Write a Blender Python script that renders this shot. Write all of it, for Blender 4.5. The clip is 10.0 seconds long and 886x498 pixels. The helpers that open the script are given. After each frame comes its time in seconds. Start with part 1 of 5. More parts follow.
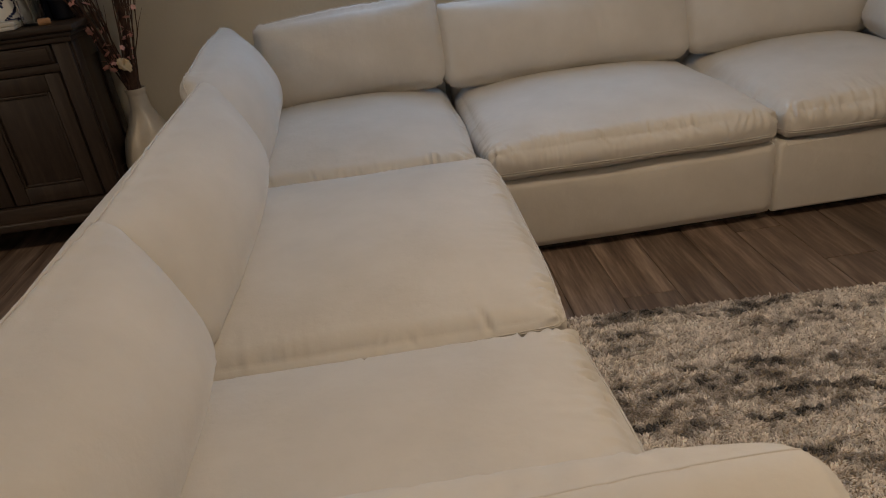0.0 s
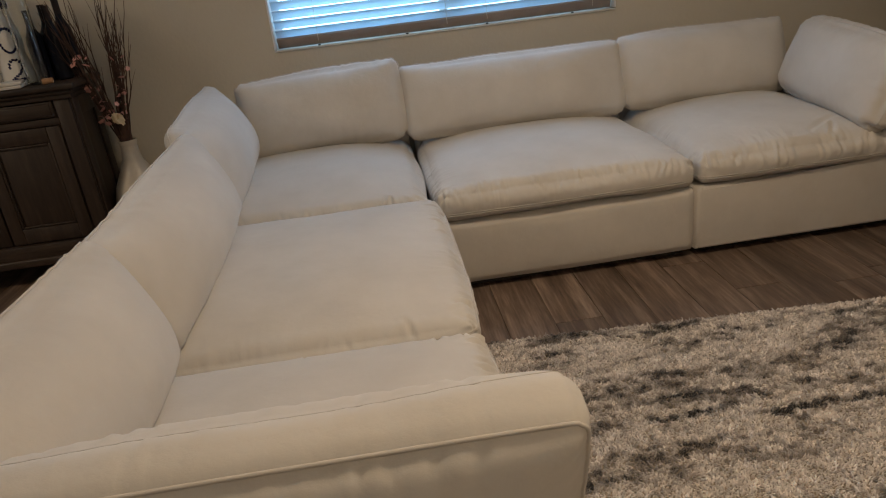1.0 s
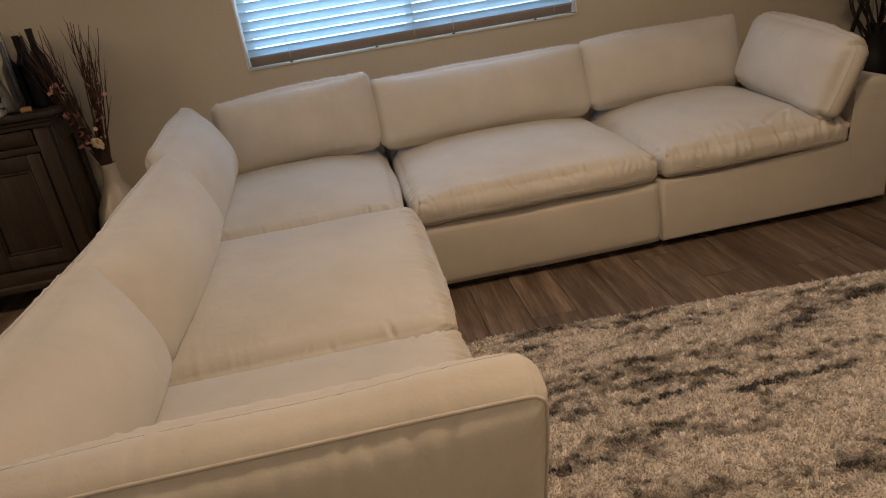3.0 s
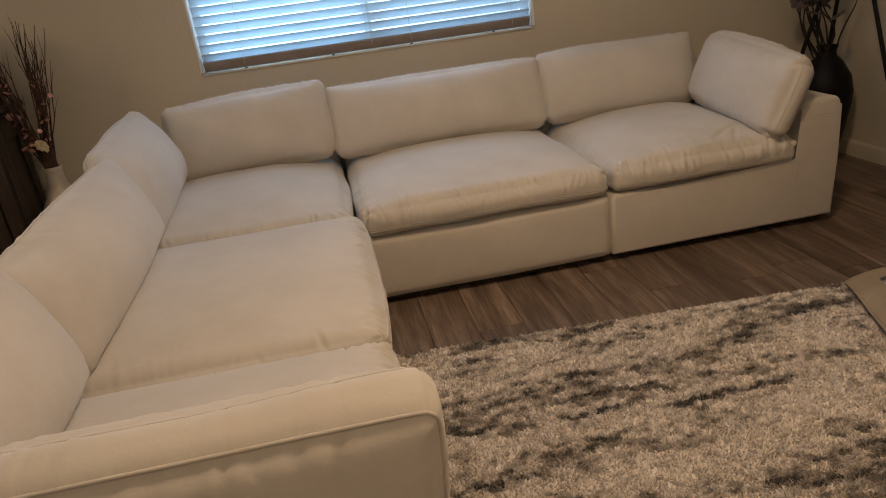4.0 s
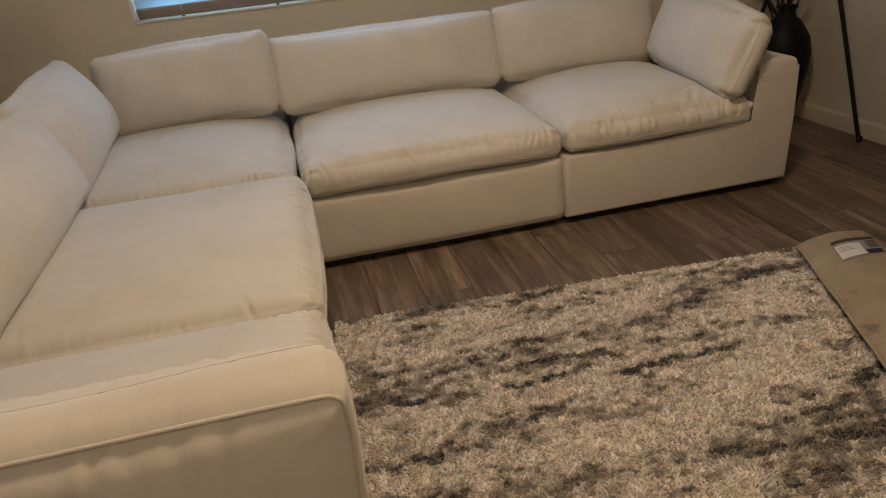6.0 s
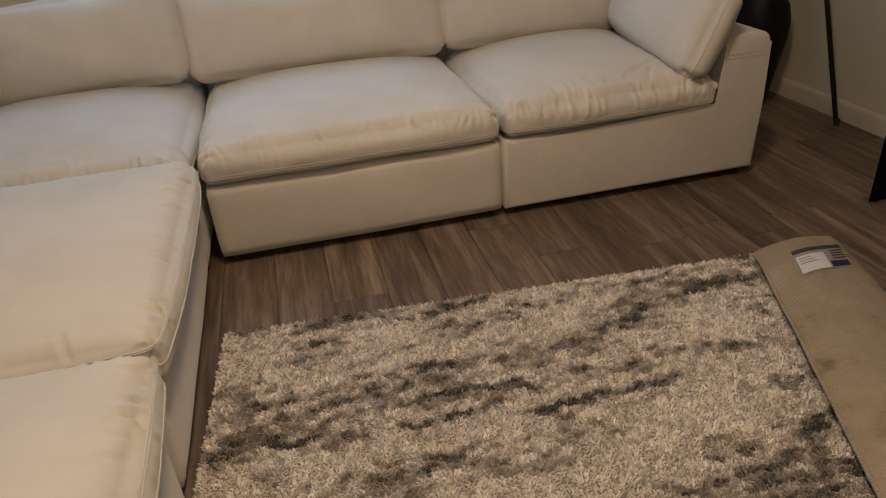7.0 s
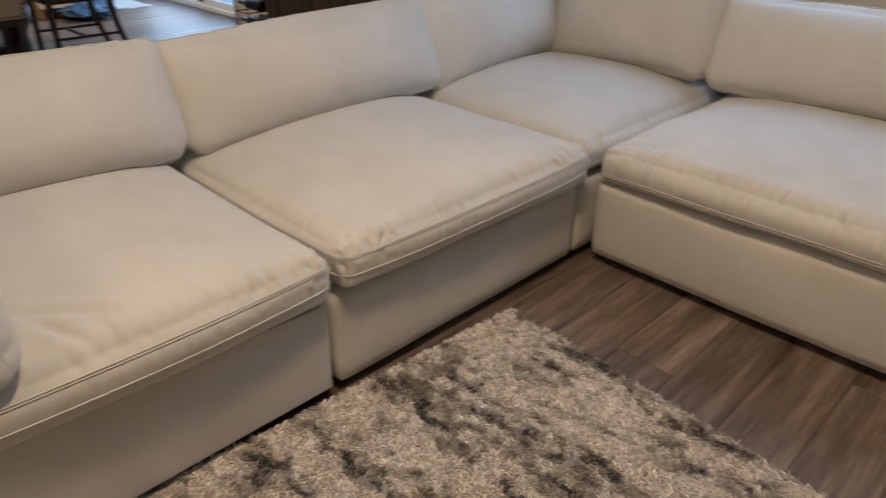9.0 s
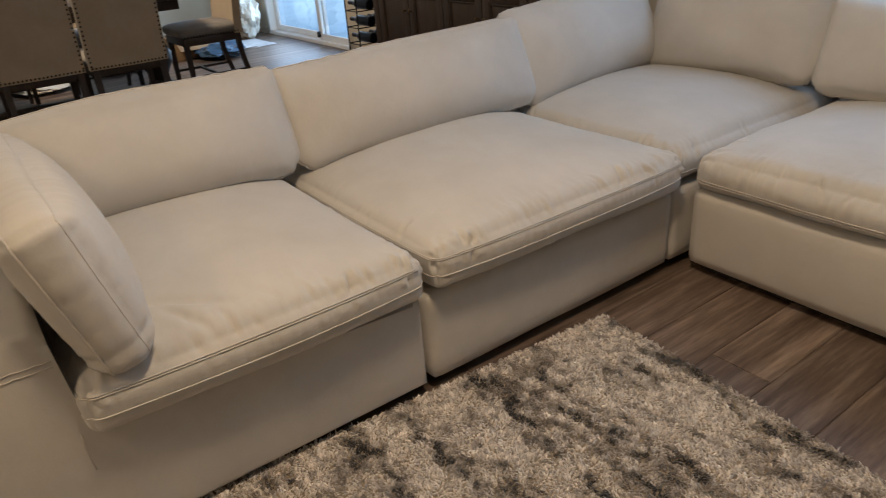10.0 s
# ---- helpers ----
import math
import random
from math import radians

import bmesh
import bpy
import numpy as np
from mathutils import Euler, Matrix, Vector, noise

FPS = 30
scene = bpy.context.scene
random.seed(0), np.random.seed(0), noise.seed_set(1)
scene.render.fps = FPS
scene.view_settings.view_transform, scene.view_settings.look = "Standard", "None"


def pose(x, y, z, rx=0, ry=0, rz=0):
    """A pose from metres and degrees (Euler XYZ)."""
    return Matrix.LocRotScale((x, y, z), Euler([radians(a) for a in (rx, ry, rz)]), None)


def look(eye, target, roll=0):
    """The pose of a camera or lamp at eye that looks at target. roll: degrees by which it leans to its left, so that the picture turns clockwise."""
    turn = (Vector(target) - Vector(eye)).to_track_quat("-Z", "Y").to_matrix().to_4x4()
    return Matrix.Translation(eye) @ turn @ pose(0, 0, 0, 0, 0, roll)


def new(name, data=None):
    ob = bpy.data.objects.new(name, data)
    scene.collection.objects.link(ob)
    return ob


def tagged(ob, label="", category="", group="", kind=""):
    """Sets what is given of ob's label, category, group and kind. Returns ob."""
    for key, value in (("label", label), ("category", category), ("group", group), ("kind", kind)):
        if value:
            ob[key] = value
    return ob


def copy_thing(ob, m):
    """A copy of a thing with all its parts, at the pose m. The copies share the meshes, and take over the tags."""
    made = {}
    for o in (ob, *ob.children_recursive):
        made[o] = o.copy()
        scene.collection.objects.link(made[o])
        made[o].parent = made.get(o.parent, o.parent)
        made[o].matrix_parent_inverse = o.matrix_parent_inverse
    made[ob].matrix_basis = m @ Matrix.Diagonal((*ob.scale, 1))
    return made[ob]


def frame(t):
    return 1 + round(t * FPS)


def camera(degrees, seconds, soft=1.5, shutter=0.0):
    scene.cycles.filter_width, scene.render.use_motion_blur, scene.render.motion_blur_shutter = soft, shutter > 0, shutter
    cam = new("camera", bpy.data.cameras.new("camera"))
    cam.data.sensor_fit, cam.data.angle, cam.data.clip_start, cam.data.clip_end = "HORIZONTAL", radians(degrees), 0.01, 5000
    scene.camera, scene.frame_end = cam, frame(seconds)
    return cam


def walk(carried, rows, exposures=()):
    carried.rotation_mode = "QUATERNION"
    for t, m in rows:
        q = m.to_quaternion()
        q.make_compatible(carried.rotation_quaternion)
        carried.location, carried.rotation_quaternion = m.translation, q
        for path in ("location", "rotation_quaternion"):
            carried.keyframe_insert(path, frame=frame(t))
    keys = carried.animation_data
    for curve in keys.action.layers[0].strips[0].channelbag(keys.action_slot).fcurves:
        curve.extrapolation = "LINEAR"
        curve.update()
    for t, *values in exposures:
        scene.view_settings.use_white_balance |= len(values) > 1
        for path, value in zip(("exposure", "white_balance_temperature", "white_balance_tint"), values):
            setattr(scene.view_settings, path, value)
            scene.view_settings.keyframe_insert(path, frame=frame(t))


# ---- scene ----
cam = camera(65.5, 10.0, soft=1.05, shutter=0.15)
PATH = [
    (0, (0.704, -3.142, 1.19), (0.789, -1.366, 0.275), -7.4),
    (0.5, (0.707, -3.332, 1.211), (0.84, -1.503, 0.411), -6.7),
    (1, (0.827, -3.438, 1.226), (0.952, -1.599, 0.45), -6.9),
    (1.5, (0.999, -3.473, 1.2), (1.125, -1.624, 0.449), -6.6),
    (2, (1.034, -3.522, 1.209), (1.147, -1.674, 0.452), -6.9),
    (2.2, (1.026, -3.526, 1.221), (1.109, -1.678, 0.461), -8.0),
    (3.3, (0.81, -3.532, 1.251), (1.03, -1.697, 0.487), -9.5),
    (3.5, (0.819, -3.518, 1.236), (1.065, -1.685, 0.477), -9.2),
    (4, (0.945, -3.525, 1.225), (1.196, -1.686, 0.48), -7.6),
    (4.5, (1.013, -3.522, 1.217), (1.197, -1.667, 0.492), -6.3),
    (5, (0.928, -3.535, 1.215), (1.06, -1.677, 0.485), -5.9),
    (5.5, (0.843, -3.526, 1.211), (1.004, -1.708, 0.391), -7.2),
    (6, (1.019, -3.445, 1.182), (1.352, -1.669, 0.324), -6.2),
    (6.2, (1.083, -3.408, 1.179), (1.441, -1.647, 0.3), -5.2),
    (7.3, (1.485, -3.128, 1.15), (1.824, -1.428, 0.152), -4.6),
    (7.5, (1.621, -3.126, 1.12), (1.94, -1.414, 0.136), -2.2),
    (8, (1.824, -2.996, 1.152), (1.786, -1.262, 0.155), -1.0),
    (8.3, (1.924, -2.88, 1.162), (1.779, -1.152, 0.167), 4.4),
    (8.6, (1.931, -2.842, 1.146), (1.415, -1.167, 0.183), 1.4),
    (8.8, (2.006, -2.817, 1.154), (1.122, -1.306, 0.188), 0.4),
    (9, (2.092, -2.797, 1.163), (0.848, -1.559, 0.204), 0.4),
    (9.2, (2.118, -2.795, 1.171), (0.642, -1.822, 0.235), -2.0),
    (9.4, (2.142, -2.792, 1.162), (0.609, -1.888, 0.25), -2.6),
    (9.6, (2.167, -2.806, 1.163), (0.627, -1.899, 0.266), -3.3),
    (9.8, (2.179, -2.822, 1.139), (0.645, -1.889, 0.258), -3.8),
    (10, (2.207, -2.821, 1.152), (0.727, -1.806, 0.269), -4.5),
]
walk(cam, [(t, look(eye, target, roll)) for t, eye, target, roll in PATH],
     [(0, -0.18, 6250, 10), (1, -0.05, 6300, 10), (2, -0.04, 6900, 13), (4.5, -0.02, 7300, 16), (5.4, -0.06, 7250, 14), (6.0, 0.12, 6950, 11), (6.2, 0.15, 6850, 11), (7.5, 0.25, 6450, 10), (8.1, 0.45, 6150, 10),
      (8.6, 0.48, 6120, 10), (9.2, 0.30, 6100, 10), (10, 0.22, 6250, 10)])

# ---- world, lamps ----
world = bpy.data.worlds.new("world")
scene.world = world
world.use_nodes = True
wn = world.node_tree
sky = wn.nodes.new("ShaderNodeTexSky")
sky.sky_type = "NISHITA"
sky.sun_disc = False
sky.sun_elevation, sky.sun_rotation = radians(48), radians(200)
wn.links.new(sky.outputs[0], wn.nodes["Background"].inputs[0])
wn.nodes["Background"].inputs[1].default_value = 0.42


def area_lamp(name, m, size, watts, colour, size_y=0.0):
    data = bpy.data.lights.new(name, "AREA")
    data.shape = "RECTANGLE" if size_y else "DISK"
    data.size, data.energy, data.color = size, watts, colour
    if size_y:
        data.size_y = size_y
    ob = new(name, data)
    ob.matrix_world = m
    return ob


WARM = (1.0, 0.73, 0.46)
area_lamp("ceiling_or_fill_lamp", pose(1.58, -2.20, 2.50), 0.3, 25.5, WARM)
# unseen fill from the south, added to brighten the sofa fronts like room bounce
area_lamp("ceiling_or_fill_lamp", pose(1.6, -4.3, 2.40), 0.6, 15, WARM)
area_lamp("dining_lamp", pose(-3.1, -2.1, 2.3), 0.5, 44, WARM)
area_lamp("window_daylight", pose(1.215, 0.02, 1.5, -90), 1.6, 8, (0.55, 0.72, 1.0), 1.15)
area_lamp("patio_daylight", pose(-4.5, 0.36, 1.1, -90), 2.2, 42, (0.55, 0.75, 1.0), 1.9)


# ---- materials ----
def shader(name):
    m = bpy.data.materials.new(name)
    m.use_nodes = True
    t = m.node_tree
    return m, t, t.nodes["Principled BSDF"]


def node(t, kind, **values):
    n = t.nodes.new(kind)
    for key, v in values.items():
        n.inputs[key].default_value = v
    return n


def ramp(t, fac, stops):
    r = t.nodes.new("ShaderNodeValToRGB")
    e = r.color_ramp.elements
    while len(e) < len(stops):
        e.new(0.5)
    for el, (pos, col) in zip(e, stops):
        el.position, el.color = pos, (*col, 1)
    t.links.new(fac, r.inputs[0])
    return r.outputs[0]


def coords(t, scale=(1, 1, 1), turn=0.0):
    c = t.nodes.new("ShaderNodeTexCoord")
    mp = t.nodes.new("ShaderNodeMapping")
    mp.inputs["Scale"].default_value = scale
    mp.inputs["Rotation"].default_value = (0, 0, turn)
    t.links.new(c.outputs["Object"], mp.inputs[0])
    return mp.outputs[0]


def noise_tex(t, vec, scale, detail=4.0, rough=0.55):
    n = node(t, "ShaderNodeTexNoise", Scale=scale, Detail=detail, Roughness=rough)
    if vec is not None:
        t.links.new(vec, n.inputs["Vector"])
    return n.outputs["Fac"]


def bump(t, bsdf, height, strength, distance, before=None):
    b = node(t, "ShaderNodeBump", Strength=strength, Distance=distance)
    t.links.new(height, b.inputs["Height"])
    if before is not None:
        t.links.new(before, b.inputs["Normal"])
    t.links.new(b.outputs[0], bsdf.inputs["Normal"])
    return b.outputs[0]


def surface(name, lo, hi, scale=6.0, rough=0.6, metal=0.0, grain=0.0, grain_scale=300.0, stretch=(1, 1, 1), relief=0.002):
    """A material that wavers between two colours, with a fine grain."""
    m, t, b = shader(name)
    v = coords(t, stretch)
    t.links.new(ramp(t, noise_tex(t, v, scale, 6), [(0.3, lo), (0.7, hi)]), b.inputs["Base Color"])
    b.inputs["Roughness"].default_value, b.inputs["Metallic"].default_value = rough, metal
    if grain:
        bump(t, b, noise_tex(t, v, grain_scale, 3), grain, relief)
    return m


def woven(name, lo, hi, threads=900.0):
    """Woven cloth: soft stains, a weave, creases."""
    m, t, b = shader(name)
    v = coords(t)
    t.links.new(ramp(t, noise_tex(t, v, 5.0, 8, 0.6), [(0.3, lo), (0.7, hi)]), b.inputs["Base Color"])
    b.inputs["Roughness"].default_value = 0.92
    b.inputs["Sheen Weight"].default_value = 0.25
    b.inputs["Sheen Roughness"].default_value = 0.5
    crease = bump(t, b, noise_tex(t, v, 12.0, 5, 0.6), 0.25, 0.012)
    bump(t, b, noise_tex(t, v, threads, 2), 0.25, 0.0008, crease)
    return m


def wood(name, dark, mid, light, along=(1, 14, 14), rough=0.5, per_piece=0.0):
    m, t, b = shader(name)
    info = t.nodes.new("ShaderNodeObjectInfo")
    v = coords(t, along)
    shift = t.nodes.new("ShaderNodeVectorMath")
    shift.operation = "MULTIPLY_ADD"
    t.links.new(info.outputs["Random"], shift.inputs[0])
    shift.inputs[1].default_value = (37, 17, 9)
    t.links.new(v, shift.inputs[2])
    n1 = noise_tex(t, shift.outputs[0], 2.2, 8, 0.62)
    n2 = noise_tex(t, shift.outputs[0], 9.0, 6, 0.7)
    figure = node(t, "ShaderNodeMix")
    figure.inputs[0].default_value = 0.42
    t.links.new(n1, figure.inputs[2])
    t.links.new(n2, figure.inputs[3])
    col = ramp(t, figure.outputs[0], [(0.32, dark), (0.5, mid), (0.68, light)])
    hsv = t.nodes.new("ShaderNodeHueSaturation")
    t.links.new(col, hsv.inputs["Color"])
    vary = node(t, "ShaderNodeMapRange", **{"To Min": 1 - per_piece, "To Max": 1 + per_piece})
    t.links.new(info.outputs["Random"], vary.inputs["Value"])
    t.links.new(vary.outputs[0], hsv.inputs["Value"])
    t.links.new(hsv.outputs[0], b.inputs["Base Color"])
    rr = node(t, "ShaderNodeMapRange", **{"To Min": rough - 0.1, "To Max": rough + 0.15})
    t.links.new(n2, rr.inputs["Value"])
    t.links.new(rr.outputs[0], b.inputs["Roughness"])
    bump(t, b, n2, 0.3, 0.0015)
    return m


SOFA = woven("white_linen_weave", (0.53, 0.505, 0.465), (0.60, 0.575, 0.535))
PIPE = woven("white_piping_cloth", (0.50, 0.47, 0.43), (0.57, 0.54, 0.50))
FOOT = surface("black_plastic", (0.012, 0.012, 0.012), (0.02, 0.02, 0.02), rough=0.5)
PLANK = wood("brown_vinyl_plank", (0.030, 0.020, 0.014), (0.130, 0.093, 0.071), (0.30, 0.230, 0.180), (8.5, 0.60, 1), 0.40, 0.24)
PLANK.node_tree.nodes["Principled BSDF"].inputs["Specular IOR Level"].default_value = 0.28
UNDER = surface("dark_underlay", (0.02, 0.016, 0.013), (0.03, 0.024, 0.02), rough=0.9)
PAINT = surface("greige_wall_paint", (0.53, 0.49, 0.405), (0.57, 0.525, 0.435), 1.5, 0.75, 0, 0.35, 55.0, relief=0.004)
CEIL = surface("white_ceiling_paint", (0.74, 0.73, 0.70), (0.80, 0.79, 0.76), 2.0, 0.85, 0, 0.3, 60.0, relief=0.004)
TRIM = surface("white_trim_paint", (0.62, 0.59, 0.53), (0.70, 0.67, 0.61), 4.0, 0.45)
SKIRT = surface("greige_skirting_paint", (0.47, 0.435, 0.365), (0.54, 0.50, 0.425), 5.0, 0.5)
# white rail seen against daylight: its shade is put into the base colour
RAIL = surface("shaded_blind_rail", (0.27, 0.235, 0.22), (0.33, 0.29, 0.27), 6.0, 0.5)
VINYL = surface("white_window_vinyl", (0.76, 0.77, 0.78), (0.82, 0.83, 0.84), 4.0, 0.4)
DARKWOOD = wood("dark_stained_oak", (0.014, 0.009, 0.007), (0.032, 0.021, 0.015), (0.056, 0.038, 0.028), (14, 14, 1.1), 0.48, 0.1)
DARKWOOD_H = wood("dark_stained_oak_rail", (0.015, 0.010, 0.007), (0.036, 0.024, 0.017), (0.062, 0.043, 0.031), (1.1, 14, 14), 0.45, 0.1)
ESPRESSO = wood("espresso_beech", (0.012, 0.008, 0.006), (0.028, 0.018, 0.013), (0.045, 0.030, 0.022), (12, 12, 1.4), 0.4, 0.1)
CHAIRCLOTH = woven("tan_chair_linen", (0.30, 0.245, 0.175), (0.37, 0.30, 0.22), 700)
SEATCLOTH = woven("grey_seat_leather", (0.13, 0.125, 0.12), (0.20, 0.19, 0.18), 400)
NAIL = surface("antique_bronze", (0.035, 0.025, 0.018), (0.08, 0.06, 0.04), 60.0, 0.4, 0.8)
BRASS = surface("aged_brass", (0.09, 0.065, 0.035), (0.16, 0.115, 0.06), 50.0, 0.35, 0.9)
NAVY = surface("navy_curtain_cloth", (0.004, 0.0045, 0.020), (0.007, 0.008, 0.030), 5.0, 0.9, 0, 0.3, 500.0)
BLACKMETAL = surface("black_metal", (0.012, 0.011, 0.010), (0.022, 0.02, 0.018), 30.0, 0.45, 0.6)
VASEWHITE = surface("cream_crackle_ceramic", (0.42, 0.38, 0.31), (0.52, 0.47, 0.39), 14.0, 0.35, 0, 0.15, 90.0)
VASEBLACK = surface("black_glazed_ceramic", (0.004, 0.004, 0.006), (0.009, 0.009, 0.012), 10.0, 0.5)
VASEBLACK.node_tree.nodes["Principled BSDF"].inputs["Specular IOR Level"].default_value = 0.15
TWIG = surface("brown_twig", (0.030, 0.015, 0.011), (0.085, 0.042, 0.028), 40.0, 0.8)
TWIGBLACK = surface("black_twig", (0.012, 0.009, 0.008), (0.03, 0.024, 0.02), 40.0, 0.7)
PINK = surface("pink_silk_petal", (0.50, 0.22, 0.19), (0.66, 0.38, 0.33), 30.0, 0.7)
CREAMFLOWER = surface("cream_silk_flower", (0.50, 0.38, 0.22), (0.62, 0.50, 0.32), 40.0, 0.75)
MAUVE = surface("grey_mauve_silk_petal", (0.06, 0.048, 0.05), (0.13, 0.10, 0.10), 30.0, 0.75)
WINEGLASS = surface("dark_wine_bottle_glass", (0.004, 0.005, 0.010), (0.008, 0.010, 0.018), 8.0, 0.3)
WINEGLASS.node_tree.nodes["Principled BSDF"].inputs["Specular IOR Level"].default_value = 0.2
CERAMIC = surface("white_glazed_ceramic", (0.68, 0.67, 0.63), (0.76, 0.75, 0.71), 12.0, 0.2)
COBALT = surface("cobalt_blue_glaze", (0.008, 0.010, 0.04), (0.015, 0.02, 0.07), 20.0, 0.2)
CORK = surface("cork", (0.32, 0.17, 0.08), (0.45, 0.26, 0.13), 60.0, 0.85)
STONE = surface("white_marble_coaster", (0.60, 0.58, 0.53), (0.72, 0.70, 0.65), 16.0, 0.4)
FOIL = surface("dark_red_foil", (0.008, 0.006, 0.008), (0.018, 0.010, 0.012), 20.0, 0.35, 0.3)
CARD = surface("brown_cardboard", (0.26, 0.17, 0.09), (0.34, 0.23, 0.13), 12.0, 0.85)
PAPER = surface("white_paper", (0.66, 0.67, 0.68), (0.76, 0.76, 0.77), 8.0, 0.8)
WRAP = surface("pale_plastic_wrap", (0.46, 0.44, 0.38), (0.64, 0.62, 0.56), 9.0, 0.3, 0, 0.5, 30.0, relief=0.01)
BLUEBAG = surface("blue_plastic_bag", (0.02, 0.05, 0.10), (0.05, 0.11, 0.19), 9.0, 0.3)
REDCLOTH = surface("red_cloth", (0.30, 0.06, 0.04), (0.42, 0.11, 0.08), 14.0, 0.9)
PATIO = surface("pale_patio_concrete", (0.33, 0.45, 0.48), (0.42, 0.56, 0.59), 1.5, 0.9, 0, 0.2, 80.0)
LABELDARK = surface("charcoal_label_print", (0.03, 0.028, 0.03), (0.07, 0.06, 0.06), 40.0, 0.6)
LABELNAVY = surface("navy_label_print", (0.012, 0.012, 0.04), (0.025, 0.025, 0.07), 40.0, 0.6)
LABELWHITE = surface("white_label_paper", (0.55, 0.55, 0.56), (0.62, 0.62, 0.63), 20.0, 0.6)
LABELGREY = surface("grey_label_print", (0.22, 0.21, 0.21), (0.30, 0.29, 0.29), 30.0, 0.6)


def clear_glass(name, tint, rough=0.02):
    m, t, b = shader(name)
    b.inputs["Base Color"].default_value = (*tint, 1)
    b.inputs["Roughness"].default_value = rough
    b.inputs["IOR"].default_value = 1.45
    b.inputs["Transmission Weight"].default_value = 1.0
    return m


PANE = clear_glass("window_glass", (0.92, 0.97, 1.0), 0.0)
CLEAR = clear_glass("clear_drinking_glass", (0.96, 0.98, 0.98))


def slat_material():
    """White faux-wood slat that lets a little daylight through."""
    m, t, b = shader("white_blind_slat")
    b.inputs["Base Color"].default_value = (0.78, 0.79, 0.80, 1)
    b.inputs["Roughness"].default_value = 0.45
    tr = node(t, "ShaderNodeBsdfTranslucent", Color=(0.56, 0.76, 0.90, 1))
    mix = node(t, "ShaderNodeMixShader", Fac=0.40)
    t.links.new(b.outputs[0], mix.inputs[1])
    t.links.new(tr.outputs[0], mix.inputs[2])
    t.links.new(mix.outputs[0], t.nodes["Material Output"].inputs["Surface"])
    bump(t, b, noise_tex(t, coords(t, (1, 30, 30)), 8.0, 4), 0.1, 0.001)
    return m


SLAT = slat_material()


def backdrop_material():
    """Hazy daylight outside the window, brighter at one side than the other."""
    m, t, b = shader("outdoor_haze")
    e = node(t, "ShaderNodeEmission", Strength=6.0)
    c = t.nodes.new("ShaderNodeTexCoord")
    sep = t.nodes.new("ShaderNodeSeparateXYZ")
    t.links.new(c.outputs["Generated"], sep.inputs[0])
    t.links.new(ramp(t, sep.outputs[0], [(0.30, (0.46, 0.78, 1.0)), (0.50, (0.36, 0.56, 0.70)), (0.68, (0.08, 0.10, 0.13))]), e.inputs[0])
    t.links.new(e.outputs[0], t.nodes["Material Output"].inputs["Surface"])
    return m


HAZE = backdrop_material()


def rug_material():
    m, t, b = shader("shag_pile_yarn")
    a = t.nodes.new("ShaderNodeVertexColor")
    a.layer_name = "yarn"
    mix = t.nodes.new("ShaderNodeMix")
    mix.data_type, mix.blend_type = "RGBA", "MULTIPLY"
    mix.inputs[0].default_value = 1.0
    t.links.new(a.outputs[0], mix.inputs[6])
    g = t.nodes.new("ShaderNodeNewGeometry")
    t.links.new(ramp(t, g.outputs["Random Per Island"], [(0.0, (0.80, 0.78, 0.76)), (1.0, (1.05, 1.05, 1.05))]), mix.inputs[7])
    t.links.new(mix.outputs[2], b.inputs["Base Color"])
    b.inputs["Roughness"].default_value = 0.85
    b.inputs["Sheen Weight"].default_value = 0.3
    return m


YARN = rug_material()


def jute_material():
    """Woven rug backing with fine ribs and a few stains."""
    m, t, b = shader("jute_backing")
    v = coords(t, (1, 1, 1), radians(-19))
    wv = node(t, "ShaderNodeTexWave", Scale=62.0, Distortion=1.5, Detail=2.0)
    wv.inputs["Detail Scale"].default_value = 3.0
    t.links.new(v, wv.inputs["Vector"])
    v2 = coords(t, (1, 1, 1), radians(71))
    wv2 = node(t, "ShaderNodeTexWave", Scale=40.0, Distortion=2.0, Detail=2.0)
    t.links.new(v2, wv2.inputs["Vector"])
    stain = ramp(t, noise_tex(t, v, 9.0, 8, 0.65), [(0.30, (0.19, 0.145, 0.095)), (0.42, (0.33, 0.27, 0.195)), (0.7, (0.41, 0.345, 0.26))])
    mix = t.nodes.new("ShaderNodeMix")
    mix.data_type, mix.blend_type = "RGBA", "MULTIPLY"
    mix.inputs[0].default_value = 0.6
    t.links.new(stain, mix.inputs[6])
    t.links.new(ramp(t, wv.outputs["Fac"], [(0.1, (0.62, 0.58, 0.52)), (0.6, (1, 1, 1))]), mix.inputs[7])
    t.links.new(mix.outputs[2], b.inputs["Base Color"])
    b.inputs["Roughness"].default_value = 0.95
    n1 = bump(t, b, wv.outputs["Fac"], 0.6, 0.003)
    bump(t, b, wv2.outputs["Fac"], 0.35, 0.002, n1)
    return m


JUTE = jute_material()

# ---- mesh helpers ----
ORIGIN = {}


def smooth(me, angle=None):
    me.polygons.foreach_set("use_smooth", [True] * len(me.polygons))
    if angle is not None:
        me.set_sharp_from_angle(angle=radians(angle))


def thing(name, at, label, category, group="", kind=""):
    """An empty at the base of a thing, which holds its parts."""
    ob = new(name)
    ob.location = at
    ob.empty_display_size = 0.1
    ORIGIN[ob] = Vector(at)
    return tagged(ob, label, category, group, kind)


